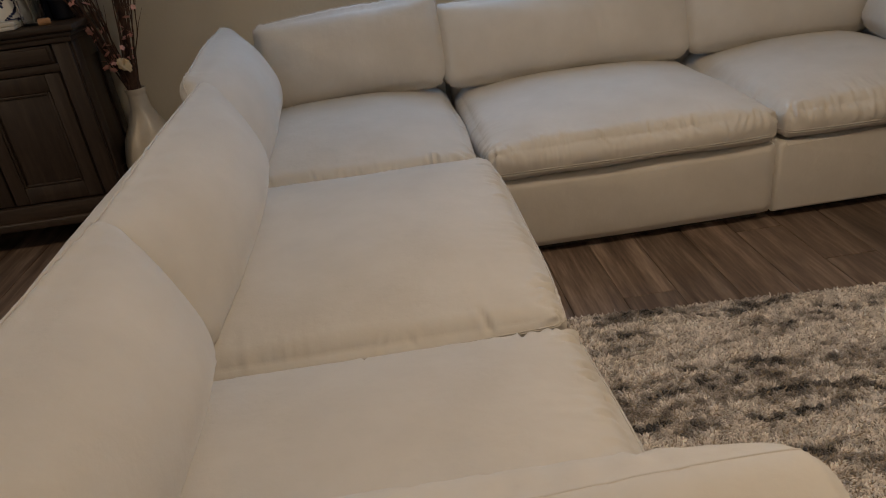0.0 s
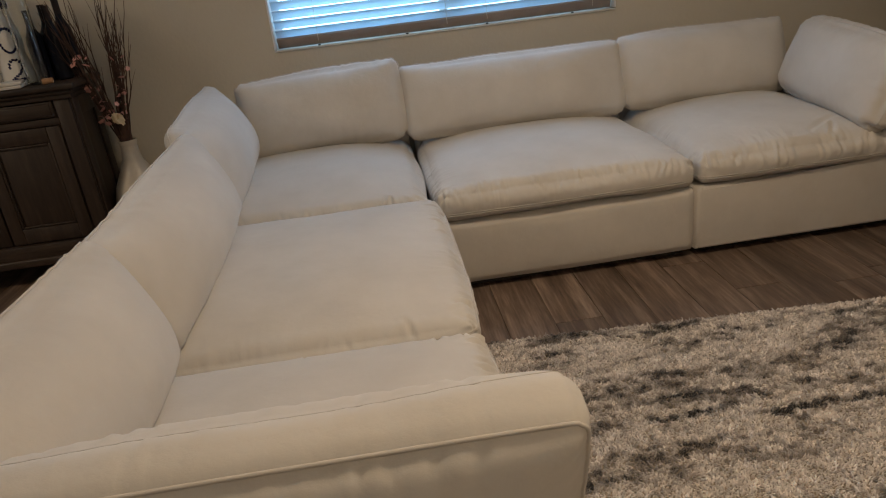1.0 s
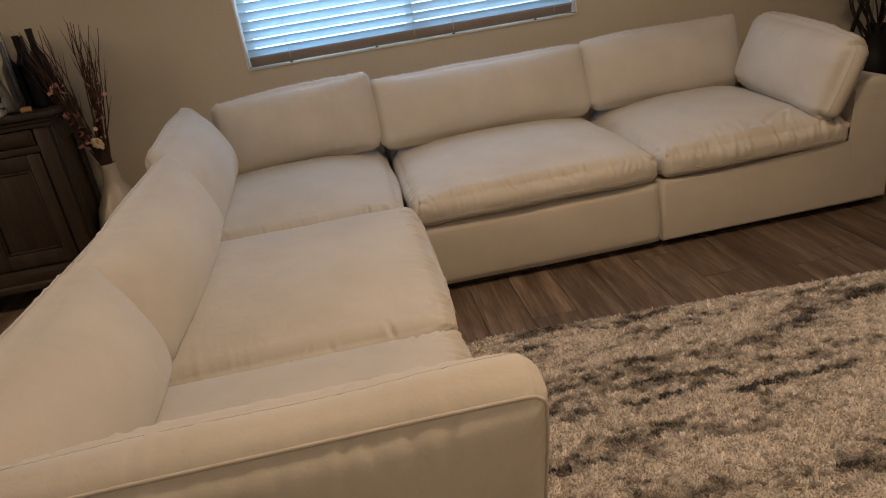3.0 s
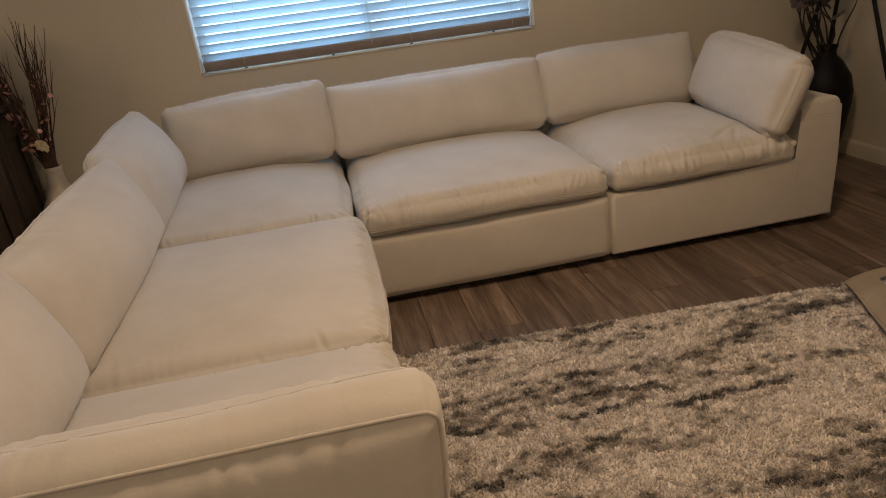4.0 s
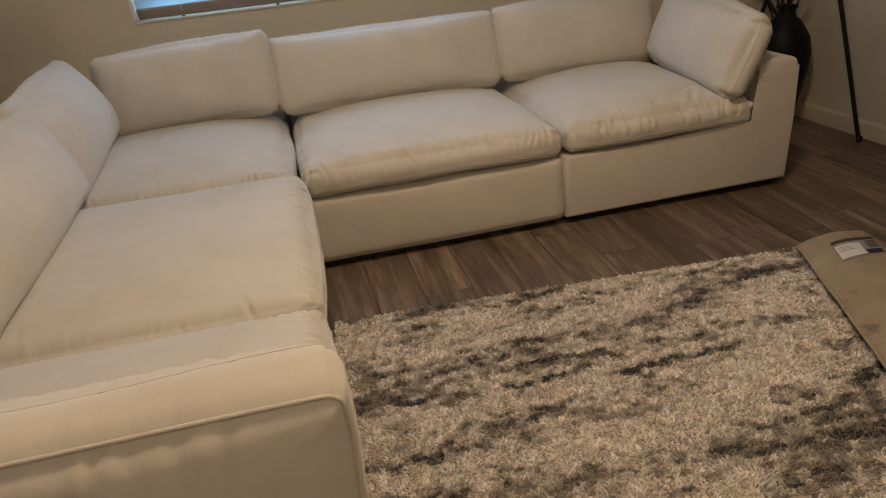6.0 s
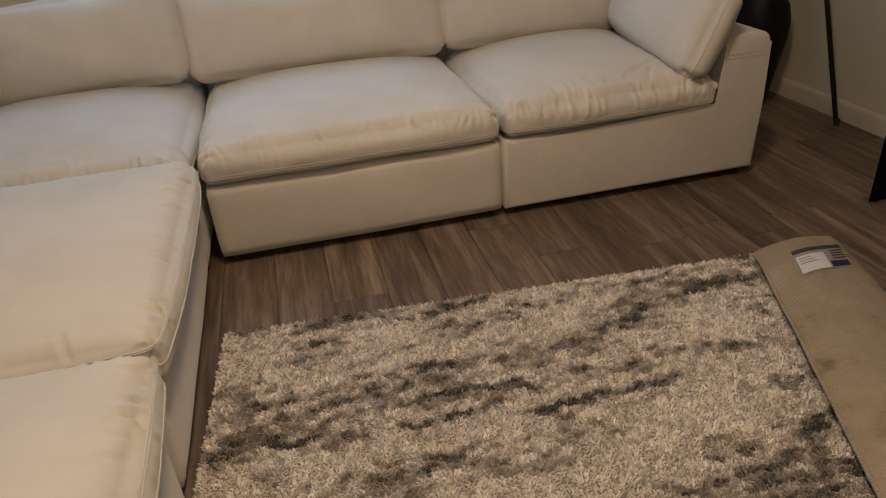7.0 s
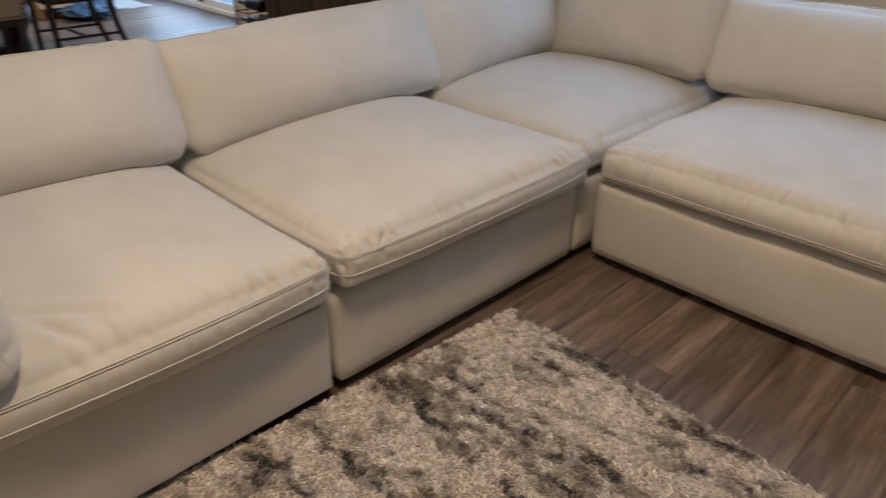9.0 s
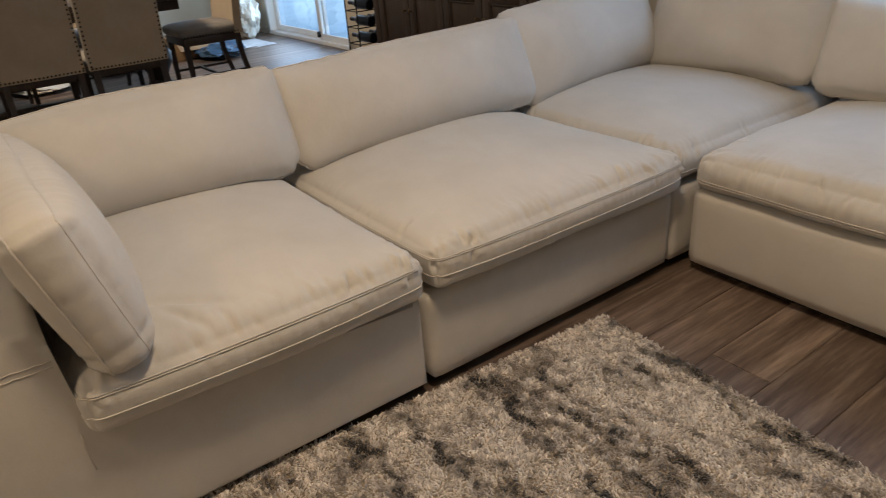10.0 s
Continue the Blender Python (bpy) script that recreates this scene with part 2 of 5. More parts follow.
def part(name, bm, material, parent=None, label="", round_angle=40, m=None):
    """A bmesh, in world places, as one mesh object under a thing or a part."""
    if m is not None:
        bmesh.ops.transform(bm, matrix=m, verts=bm.verts)
    o = ORIGIN.get(parent, Vector((0, 0, 0)))
    if o.length:
        bmesh.ops.translate(bm, vec=-o, verts=bm.verts)
    bmesh.ops.recalc_face_normals(bm, faces=bm.faces)
    me = bpy.data.meshes.new(name)
    bm.to_mesh(me)
    bm.free()
    me.materials.append(material)
    smooth(me, round_angle)
    ob = new(name, me)
    if parent is not None:
        ob.parent = parent
    ORIGIN[ob] = o
    return tagged(ob, label)


def box(a, b, bevel=0.0, seg=2):
    bm = bmesh.new()
    bmesh.ops.create_cube(bm, size=1)
    for v in bm.verts:
        v.co = Vector([a[i] + (v.co[i] + 0.5) * (b[i] - a[i]) for i in range(3)])
    if bevel:
        bmesh.ops.bevel(bm, geom=bm.edges[:], offset=bevel, segments=seg, profile=0.5, affect="EDGES")
    return bm


def mesh(verts, faces):
    bm = bmesh.new()
    vs = [bm.verts.new(v) for v in verts]
    for f in faces:
        bm.faces.new([vs[i] for i in f])
    return bm


def join(*bms):
    """Several bmeshes as one."""
    out = bmesh.new()
    for b in bms:
        me = bpy.data.meshes.new("tmp")
        b.to_mesh(me)
        b.free()
        out.from_mesh(me)
        bpy.data.meshes.remove(me)
    return out


def lathe(profile, at, n=32, squash=1.0):
    """A turned body from (radius, height) pairs."""
    verts, faces = [], []
    for r, z in profile:
        for i in range(n):
            a = 2 * math.pi * i / n
            verts.append((at[0] + r * math.cos(a), at[1] + r * squash * math.sin(a), at[2] + z))
    for j in range(len(profile) - 1):
        for i in range(n):
            k = (i + 1) % n
            faces.append((j * n + i, j * n + k, (j + 1) * n + k, (j + 1) * n + i))
    if profile[0][0] > 0.0005:
        faces.append(tuple(reversed(range(n))))
    if profile[-1][0] > 0.0005:
        faces.append(tuple((len(profile) - 1) * n + i for i in range(n)))
    bm = mesh(verts, faces)
    bmesh.ops.remove_doubles(bm, verts=bm.verts, dist=0.0004)
    return bm


def tube(points, radii, n=6, closed=False):
    """A tube through points; radii: one value or one for each point."""
    pts = [Vector(p) for p in points]
    rs = [radii] * len(pts) if isinstance(radii, (int, float)) else radii
    verts, faces, side = [], [], None
    for i, p in enumerate(pts):
        if closed:
            d = pts[(i + 1) % len(pts)] - pts[i - 1]
        else:
            d = pts[min(i + 1, len(pts) - 1)] - pts[max(i - 1, 0)]
        d = d.normalized() if d.length > 1e-9 else Vector((0, 0, 1))
        if side is None:
            side = d.orthogonal().normalized()
        side = (side - d * side.dot(d)).normalized()
        up = d.cross(side)
        for k in range(n):
            a = 2 * math.pi * k / n
            verts.append(p + (side * math.cos(a) + up * math.sin(a)) * rs[i])
    last = len(pts) if closed else len(pts) - 1
    for i in range(last):
        j = (i + 1) % len(pts)
        for k in range(n):
            l = (k + 1) % n
            faces.append((i * n + k, i * n + l, j * n + l, j * n + k))
    if not closed:
        faces.append(tuple(reversed(range(n))))
        faces.append(tuple((len(pts) - 1) * n + k for k in range(n)))
    return mesh(verts, faces)


def extruded(profile, depth, bevel=0.0, seg=2):
    """A profile of (x, z) pairs, drawn out along y from 0 to depth, with rounded rims."""
    n = len(profile)
    bm = mesh([(x, 0, z) for x, z in profile] + [(x, depth, z) for x, z in profile],
              [tuple(range(n)), tuple(reversed(range(n, 2 * n)))] + [(i, i + n, (i + 1) % n + n, (i + 1) % n) for i in range(n)])
    if bevel:
        rims = [e for e in bm.edges if abs(e.verts[0].co.y - e.verts[1].co.y) < 1e-6]
        bmesh.ops.bevel(bm, geom=rims, offset=bevel, segments=seg, profile=0.5, affect="EDGES")
    return bm


# ---- cushions ----
def gather(along, across, seed):
    """Puckers at a seam: soft ridges with sharp valleys, in uneven bunches."""
    bunch = 0.55 + 1.1 * noise.noise(Vector((along * 4.2, seed, 0.3)))
    skew = along + 0.30 * across * noise.noise(Vector((along * 6, seed + 9, 1.0)))
    wide = (1 - min(1.0, 2.2 * abs(noise.noise(Vector((skew * 27, seed + 2, across * 6)))))) ** 2.5
    fine = (1 - min(1.0, 2.2 * abs(noise.noise(Vector((skew * 66, seed + 5, across * 9)))))) ** 2
    return max(0.12, bunch) * (1.25 * wide + 0.75 * fine - 0.45)


class Pad:
    """A stuffed cushion, sized sx by sy by sz round its centre."""

    def __init__(self, size, r, crown, seed, bulge=0.012, wrinkle=0.004, wave=0.007, pinch=0.035, under=0.2, sag=0.0, square=5.0, creases=(), flank=2.0, low=1.0, turn=0.0, both=False, seams=(), foot=1.0):
        self.both, self.seams, self.foot = both, seams, foot
        self.flank, self.low, self.turn = flank, low, turn
        self.h = np.array(size) / 2
        self.r, self.crown, self.seed, self.bulge, self.creases = r, crown, seed, bulge, creases
        self.wrinkle, self.wave, self.pinch, self.under, self.sag, self.square = wrinkle, wave, pinch, under, sag, square

    def place(self, u, v, w):
        h, r = self.h, min(self.r, *(self.h * 0.98))
        if w < 0:
            r *= self.low
        p = np.array((u, v, w)) * h
        inner = np.clip(p, r - h, h - r)
        d = p - inner
        flat = (abs(d[0]) ** self.square + abs(d[1]) ** self.square) ** (1 / self.square)
        n = d / (math.hypot(flat, d[2]) + 1e-9)
        pos = inner + n * r
        if self.turn:
            # rounded corners of the outline
            bend = self.turn * (self.foot if v < 0 else 1.0)
            cx, cy = max(0.0, abs(pos[0]) - h[0] + bend), max(0.0, abs(pos[1]) - h[1] + bend)
            if cx > 0 and cy > 0:
                k = max(cx, cy) / math.hypot(cx, cy)
                pos[0] = math.copysign(h[0] - bend + cx * k, pos[0])
                pos[1] = math.copysign(h[1] - bend + cy * k, pos[1])
        dome = (1 - abs(u) ** 2.8) * (1 - abs(v) ** 2.8)
        rise = self.crown if w > 0 else self.crown * self.under
        pos[2] += math.copysign(rise * dome * abs(w) ** 0.5, w)
        pos[1] += math.copysign(self.bulge * (1 - abs(u) ** self.flank) * (1 - w * w) ** 1.2 * (1.0 if v > 0 or self.flank < 3 else 0.3), v) * abs(v) ** 3
        pos[0] += math.copysign(min(self.bulge, 0.028 if self.flank > 3 else 0.018) * (1 - v * v) * (1 - w * w), u) * abs(u) ** 3
        corner = (abs(u) * abs(v)) ** 7
        pos[0] *= 1 - self.pinch * corner
        pos[1] *= 1 - self.pinch * corner
        s = self.seed * 7.31
        q = Vector((pos[0], pos[1], pos[2]))
        low = noise.noise(q * 3.1 + Vector((s, s, 0))) * self.wave
        near = math.exp(-(((1 - max(abs(u), abs(v))) * min(h[0], h[1])) / 0.075) ** 2)
        if abs(u) > abs(v):
            fold = 0.45 * gather(pos[1], pos[0], s)
        else:
            fold = gather(pos[0], pos[1], s)
        lift = low + fold * near * self.wrinkle * (1.0 if w > -0.3 or self.both else 0.25)
        taut = 1.0
        if max(abs(u), abs(v)) > 0.99:
            for ws in self.seams:
                taut *= 1 - 0.78 * math.exp(-(((w - ws) / 0.22) ** 2))
        edge = max(abs(u), abs(v) if self.both else -v) > 0.45
        for u0, v0, u1, v1, deep, wide in self.creases if (w > 0 or self.both) and (edge or len(self.creases) < 12) else ():
            if abs(pos[0] - u0 * h[0]) > 0.35 or abs(v - v0) > 1.4:
                continue
            ax, ay, bx, by = u0 * h[0], v0 * h[1], u1 * h[0], v1 * h[1]
            l2 = (bx - ax) ** 2 + (by - ay) ** 2
            f = min(1.0, max(0.0, ((pos[0] - ax) * (bx - ax) + (pos[1] - ay) * (by - ay)) / l2))
            off = math.hypot(pos[0] - ax - f * (bx - ax), pos[1] - ay - f * (by - ay))
            lift -= deep * (math.exp(-((off / wide) ** 2)) - 0.5 * math.exp(-((off / wide / 2) ** 2))) * math.sin(math.pi * (0.1 + 0.8 * f)) * min(1.0, abs(w) * 4)
        pos += n * (low + (lift - low) * taut)
        pos[2] -= self.sag * u * u
        return pos

    def mesh(self, step=0.021):
        n = [max(6, int(2 * s / step)) for s in self.h]
        verts, faces, index = [], [], {}

        def vert(i, j, k):
            key = (i, j, k)
            if key not in index:
                index[key] = len(verts)
                verts.append(self.place(2 * i / n[0] - 1, 2 * j / n[1] - 1, 2 * k / n[2] - 1))
            return index[key]

        for k in (0, n[2]):
            for i in range(n[0]):
                for j in range(n[1]):
                    faces.append((vert(i, j, k), vert(i + 1, j, k), vert(i + 1, j + 1, k), vert(i, j + 1, k)))
        for j in (0, n[1]):
            for i in range(n[0]):
                for k in range(n[2]):
                    faces.append((vert(i, j, k), vert(i + 1, j, k), vert(i + 1, j, k + 1), vert(i, j, k + 1)))
        for i in (0, n[0]):
            for j in range(n[1]):
                for k in range(n[2]):
                    faces.append((vert(i, j, k), vert(i, j + 1, k), vert(i, j + 1, k + 1), vert(i, j, k + 1)))
        return mesh(verts, faces)

    def seam(self, w, radius=0.0032, n=72, out=0.001):
        """The piping round the cushion at the height w."""
        ring = [(2 * i / n - 1, -1) for i in range(n)] + [(1, 2 * i / n - 1) for i in range(n)]
        ring += [(1 - 2 * i / n, 1) for i in range(n)] + [(-1, 1 - 2 * i / n) for i in range(n)]
        pts = []
        for u, v in ring:
            p = self.place(u, v, w)
            flat = Vector((p[0] * (abs(u) > 0.99), p[1] * (abs(v) > 0.99), 0))
            pts.append(Vector(p) + flat.normalized() * out)
        return tube(pts, radius, 5, True)


def cushion(name, pad, m, parent, seams=(), label="", step=0.021, pipe=0.0026):
    ob = part(name, pad.mesh(step), SOFA, parent, label, 180, m)
    for w in seams:
        part("piping", pad.seam(w, pipe, out=pipe * 0.5), PIPE, ob, "", 180, m)
    return ob


# ---- room shell ----
FLOOR_X, FLOOR_Y = (-6.9, 3.74), (-5.3, 0.42)


def slab(name, a, b, material, label, category):
    bm = box(a, b)
    ob = part(name, bm, material)
    return tagged(ob, label, category, kind="structure")


floor = slab("floor", (-6.9, -5.3, -0.15), (3.74, 0.42, -0.006), UNDER, "brown wood-look vinyl plank floor with fine joints", "floor")
WIN = (0.374, 2.062, 0.894, 2.15)


def wall_with_opening(name, x0, x1, y0, y1, ox0, ox1, oz0, oz1, top=2.6):
    bms = [box((x0, y0, -0.15), (ox0, y1, top)), box((ox1, y0, -0.15), (x1, y1, top)), box((ox0, y0, oz1), (ox1, y1, top))]
    if oz0 > 0:
        bms.append(box((ox0, y0, -0.15), (ox1, y1, oz0)))
    ob = part(name, join(*bms), PAINT)
    return tagged(ob, "greige painted wall with light orange-peel texture", "wall", kind="structure")


wall_with_opening("wall_north", -3.16, 3.86, 0.06, 0.22, *WIN)
wall_with_opening("wall_north_patio", -7.02, -3.16, 0.42, 0.58, -5.72, -3.24, 0.0, 2.05)
slab("wall_return", (-3.16, 0.22, -0.15), (-3.04, 0.58, 2.6), PAINT, "greige painted wall return beside the patio door", "wall")
slab("wall_east", (3.74, -5.42, -0.15), (3.86, 0.06, 2.6), PAINT, "greige painted side wall above white baseboard", "wall")
slab("wall_west", (-7.02, -5.42, -0.15), (-6.9, 0.42, 2.6), PAINT, "greige painted far wall of the dining area", "wall")
slab("wall_south", (-6.9, -5.42, -0.15), (3.74, -5.3, 2.6), PAINT, "greige painted wall closing the room", "wall")
slab("ceiling", (-7.02, -5.42, 2.6), (3.86, 0.58, 2.72), CEIL, "white painted textured ceiling", "ceiling")


def baseboard(x0, y0, x1, y1, nx, ny):
    """A moulded skirting board along a wall, standing off it towards (nx, ny)."""
    prof = [(0, 0), (0.015, 0), (0.015, 0.066), (0.011, 0.076), (0.006, 0.082), (0.0, 0.086)]
    d = Vector((x1 - x0, y1 - y0, 0))
    verts = []
    for base in ((x0, y0), (x1, y1)):
        verts += [(base[0] + nx * a, base[1] + ny * a, b) for a, b in prof]
    n = len(prof)
    faces = [tuple(range(n)), tuple(range(n, 2 * n))] + [(i, i + n, (i + 1) % n + n, (i + 1) % n) for i in range(n)]
    ob = part("baseboard", mesh(verts, faces), SKIRT)
    return tagged(ob, "pale greige painted moulded baseboard along the wall", "baseboard", kind="structure")


baseboard(-3.16, 0.06, 3.74, 0.06, 0, -1)
baseboard(3.74, 0.045, 3.74, -5.3, -1, 0)
baseboard(-6.9, 0.42, -5.76, 0.42, 0, -1)


# ---- window with blinds ----
def build_window():
    x0, x1, z0, z1 = WIN
    win = tagged(part("window_1", join(box((x0, 0.150, z0), (x0 + 0.045, 0.20, z1)), box((x1 - 0.045, 0.150, z0), (x1, 0.20, z1)),
                                       box((x0 + 0.045, 0.150, z0), (x1 - 0.045, 0.20, z0 + 0.045)), box((x0 + 0.045, 0.150, z1 - 0.045), (x1 - 0.045, 0.20, z1)),
                                       box(((x0 + x1) / 2 - 0.02, 0.150, z0 + 0.045), ((x0 + x1) / 2 + 0.02, 0.20, z1 - 0.045))), VINYL),
                 "white vinyl slider window behind horizontal blinds", "window", kind="structure")
    for a, b in ((x0 + 0.045, (x0 + x1) / 2 - 0.02), ((x0 + x1) / 2 + 0.02, x1 - 0.045)):
        pane = part("pane", box((a, 0.172, z0 + 0.045), (b, 0.177, z1 - 0.045)), PANE, win)
        pane.visible_shadow = False
    part("window_sill", box((x0 + 0.002, 0.052, z0 - 0.001), (x1 - 0.002, 0.15, z0 + 0.005), 0.002), TRIM, win)
    part("side_return", box((x0 + 0.0005, 0.053, z0 + 0.010), (x0 + 0.010, 0.15, z1), 0.002), VINYL, win)
    part("side_return", box((x1 - 0.010, 0.053, z0 + 0.010), (x1 - 0.0005, 0.15, z1), 0.002), VINYL, win)
    blinds = thing("window_blinds", ((x0 + x1) / 2, 0.095, z0), "white two-inch faux-wood blinds, slats tilted nearly shut", "blinds")
    a, b = x0 + 0.016, x1 - 0.016
    tilt = Matrix.Translation(((a + b) / 2, 0.092, z0 + 0.036)) @ Matrix.Rotation(radians(-58), 4, "X")
    part("bottom_rail", box((a - (a + b) / 2, -0.026, -0.007), (b - (a + b) / 2, 0.026, 0.007), 0.003), RAIL, blinds, "white bottom rail, toned dark for its shaded side", 40, tilt)
    for cx in (0.12, 0.38, 0.62, 0.88):
        part("rail_button", lathe([(0.007, 0), (0.007, 0.004), (0.004, 0.006)], (a + (b - a) * cx, 0.080, z0 + 0.006), 10), FOOT, blinds)
    proto, z = None, z0 + 0.078
    while z < z1 - 0.05:
        if proto is None:
            n, verts, faces = 6, [], []
            for x in (a, b):
                for s in (0, 1):
                    for i in range(n + 1):
                        q = i / n - 0.5
                        verts.append((x, q * 0.05, 0.0016 - 0.012 * q * q - 0.003 * s))
            m = n + 1
            for s in (0, 1):
                for i in range(n):
                    faces.append((s * m + i, s * m + i + 1, 2 * m + s * m + i + 1, 2 * m + s * m + i))
            faces += [(0, m, 3 * m, 2 * m), (n, m + n, 3 * m + n, 2 * m + n)]
            for e in (0, 2 * m):
                faces.append(tuple([e + i for i in range(m)] + [e + m + i for i in reversed(range(m))]))
            bm = mesh(verts, faces)
            bmesh.ops.rotate(bm, verts=bm.verts, cent=(0, 0, 0), matrix=Matrix.Rotation(radians(-50), 3, "X"))
            bmesh.ops.translate(bm, verts=bm.verts, vec=(0, 0.095, z))
            proto = part("slat", bm, SLAT, blinds)
            z_first = z
        else:
            ob = new("slat", proto.data)
            ob.parent = blinds
            ob.location = (0, 0, z - z_first)
        z += 0.0435
    for cx in (0.12, 0.5, 0.62, 0.94):
        x = a + (b - a) * cx
        part("ladder_cord", tube([(x, 0.066, z0 + 0.03), (x, 0.066, z1 - 0.04)], 0.0012, 5), TRIM, blinds)
        part("ladder_cord", tube([(x, 0.124, z0 + 0.03), (x, 0.124, z1 - 0.04)], 0.0012, 5), TRIM, blinds)
    part("head_rail", box((a, 0.065, z1 - 0.05), (b, 0.125, z1 - 0.004), 0.004), SLAT, blinds)


build_window()
haze = tagged(part("backdrop", mesh([(-1.5, 1.6, -0.2), (4.5, 1.6, -0.2), (4.5, 1.6, 4.0), (-1.5, 1.6, 4.0)], [(0, 1, 2, 3)]), HAZE),
              "bright hazy blue daylight outside the window", "backdrop", kind="structure")
ground = tagged(part("ground", mesh([(-900, 0.58, -0.16), (900, 0.58, -0.16), (900, 900, -0.16), (-900, 900, -0.16)], [(0, 1, 2, 3)]), PATIO),
                "pale concrete patio outside the sliding door", "ground", kind="structure")


def build_patio_door():
    x0, x1, y = -5.72, -3.24, 0.45
    door = tagged(part("door_1", join(box((x0, 0.42, -0.01), (x1, 0.56, 0.035), 0.004), box((x0, 0.42, 2.0), (x1, 0.56, 2.05)),
                                      box((x0, 0.42, 0.035), (x0 + 0.04, 0.56, 2.0)), box((x1 - 0.04, 0.42, 0.035), (x1, 0.56, 2.0))), VINYL),
                  "white vinyl sliding patio door with clear glass", "door", kind="structure")
    mid = -4.47
    for a, b, yy in ((x0 + 0.04, mid + 0.04, 0.505), (mid - 0.04, x1 - 0.04, 0.455)):
        leaf = part("door_leaf", join(box((a, yy, 0.035), (a + 0.075, yy + 0.035, 2.0), 0.004), box((b - 0.075, yy, 0.035), (b, yy + 0.035, 2.0), 0.004),
                                      box((a + 0.075, yy, 0.035), (b - 0.075, yy + 0.035, 0.095), 0.004), box((a + 0.075, yy, 1.92), (b - 0.075, yy + 0.035, 2.0), 0.004)), VINYL, door)
        glass = part("pane", box((a + 0.07, yy + 0.014, 0.09), (b - 0.07, yy + 0.020, 1.925)), PANE, leaf)
        glass.visible_shadow = False
    part("latch", box((mid - 0.03, 0.425, 0.06), (mid + 0.0, 0.458, 0.12), 0.005), BLACKMETAL, door)


build_patio_door()


def patio_table():
    t = thing("patio_table", (-7.4, 3.2, -0.16), "dark metal patio table standing on the concrete outside", "table")
    part("tabletop", box((-8.1, 2.8, 0.50), (-6.7, 3.6, 0.54), 0.01), BLACKMETAL, t)
    for x in (-8.02, -6.78):
        for y in (2.88, 3.52):
            part("leg", box((x - 0.025, y - 0.025, -0.16), (x + 0.025, y + 0.025, 0.50), 0.004), BLACKMETAL, t)
    part("stretcher", box((-8.0, 2.87, 0.12), (-6.8, 2.89, 0.15), 0.004), BLACKMETAL, t)


patio_table()

# ---- sectional sofa ----
# Along each run: x from the inner end to the arm, y back from the front, z up.
RIGHT = Matrix.Translation((0, 0, 0))
LEFT = Matrix(((0, -1, 0, 0), (-1, 0, 0, 0), (0, 0, 1, 0), (0, 0, 0, 1)))
GROUP = "modules of the sectional sofa"
SEAMS_LOW, SEAMS_HIGH = (-0.42, -0.56), (0.58, 0.50, -0.28)


def feet(root, m, x0, x1, y0, y1):
    for x in (x0 + 0.07, x1 - 0.07):
        for y in (y0 + 0.07, y1 - 0.07):
            part("foot", lathe([(0.022, 0), (0.026, 0.034)], (0, 0, 0), 12), FOOT, root, "", 40, m @ Matrix.Translation((x, y, 0)))


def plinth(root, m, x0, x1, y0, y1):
    # black slab added under the base to draw the shadow line in the gap
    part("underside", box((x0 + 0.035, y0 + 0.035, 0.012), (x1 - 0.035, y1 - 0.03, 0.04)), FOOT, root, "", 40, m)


def base_block(root, m, x0, x1, y0, y1, seed, top=0.296):
    pad = Pad((x1 - x0, y1 - y0, top - 0.03), 0.022, 0.006, seed, 0.006, 0.0012, 0.003, 0.004)
    return part("base", pad.mesh(0.03), SOFA, root, "", 180, m @ Matrix.Translation(((x0 + x1) / 2, (y0 + y1) / 2, (top + 0.03) / 2)))


def back_frame(root, m, x0, x1, y0, y1, seed):
    pad = Pad((x1 - x0, y1 - y0, 0.34), 0.035, 0.008, seed, 0.008, 0.002, 0.004, 0.01)
    part("back_frame", pad.mesh(0.035), SOFA, root, "", 180, m @ Matrix.Translation(((x0 + x1) / 2, (y0 + y1) / 2, 0.29 + 0.17)))


def puckers(seed, count=40):
    """Short creases running in from the front and side seams of a seat, in uneven bunches."""
    rng = random.Random(seed)
    out, knots = [], [-0.9, 0.88] + [rng.uniform(-0.9, 0.9) for k in range(4)]
    for k in range(count):
        side = rng.random()
        u = max(-0.97, min(0.97, rng.choice(knots) + rng.gauss(0, 0.10)))
        reach, deep, wide = rng.uniform(0.05, 0.15), rng.uniform(0.008, 0.020), rng.uniform(0.0045, 0.008)
        if side < 0.72:
            out.append((u, -1.02, u + rng.uniform(-0.07, 0.07), -1.02 + reach, deep, wide))
        else:
            e = math.copysign(1.02, u)
            v = -1.0 + 0.8 * rng.random() ** 1.6
            out.append((e, v, e - math.copysign(reach, u), v + rng.uniform(-0.05, 0.08), deep, wide))
    for e in (-1, 1):
        out.append((e * 1.0, -1.0, e * 0.86, -0.87, 0.008, 0.010))
        out.append((e * 0.93, -1.02, e * 0.90, -0.88, 0.006, 0.008))
    return tuple(out)


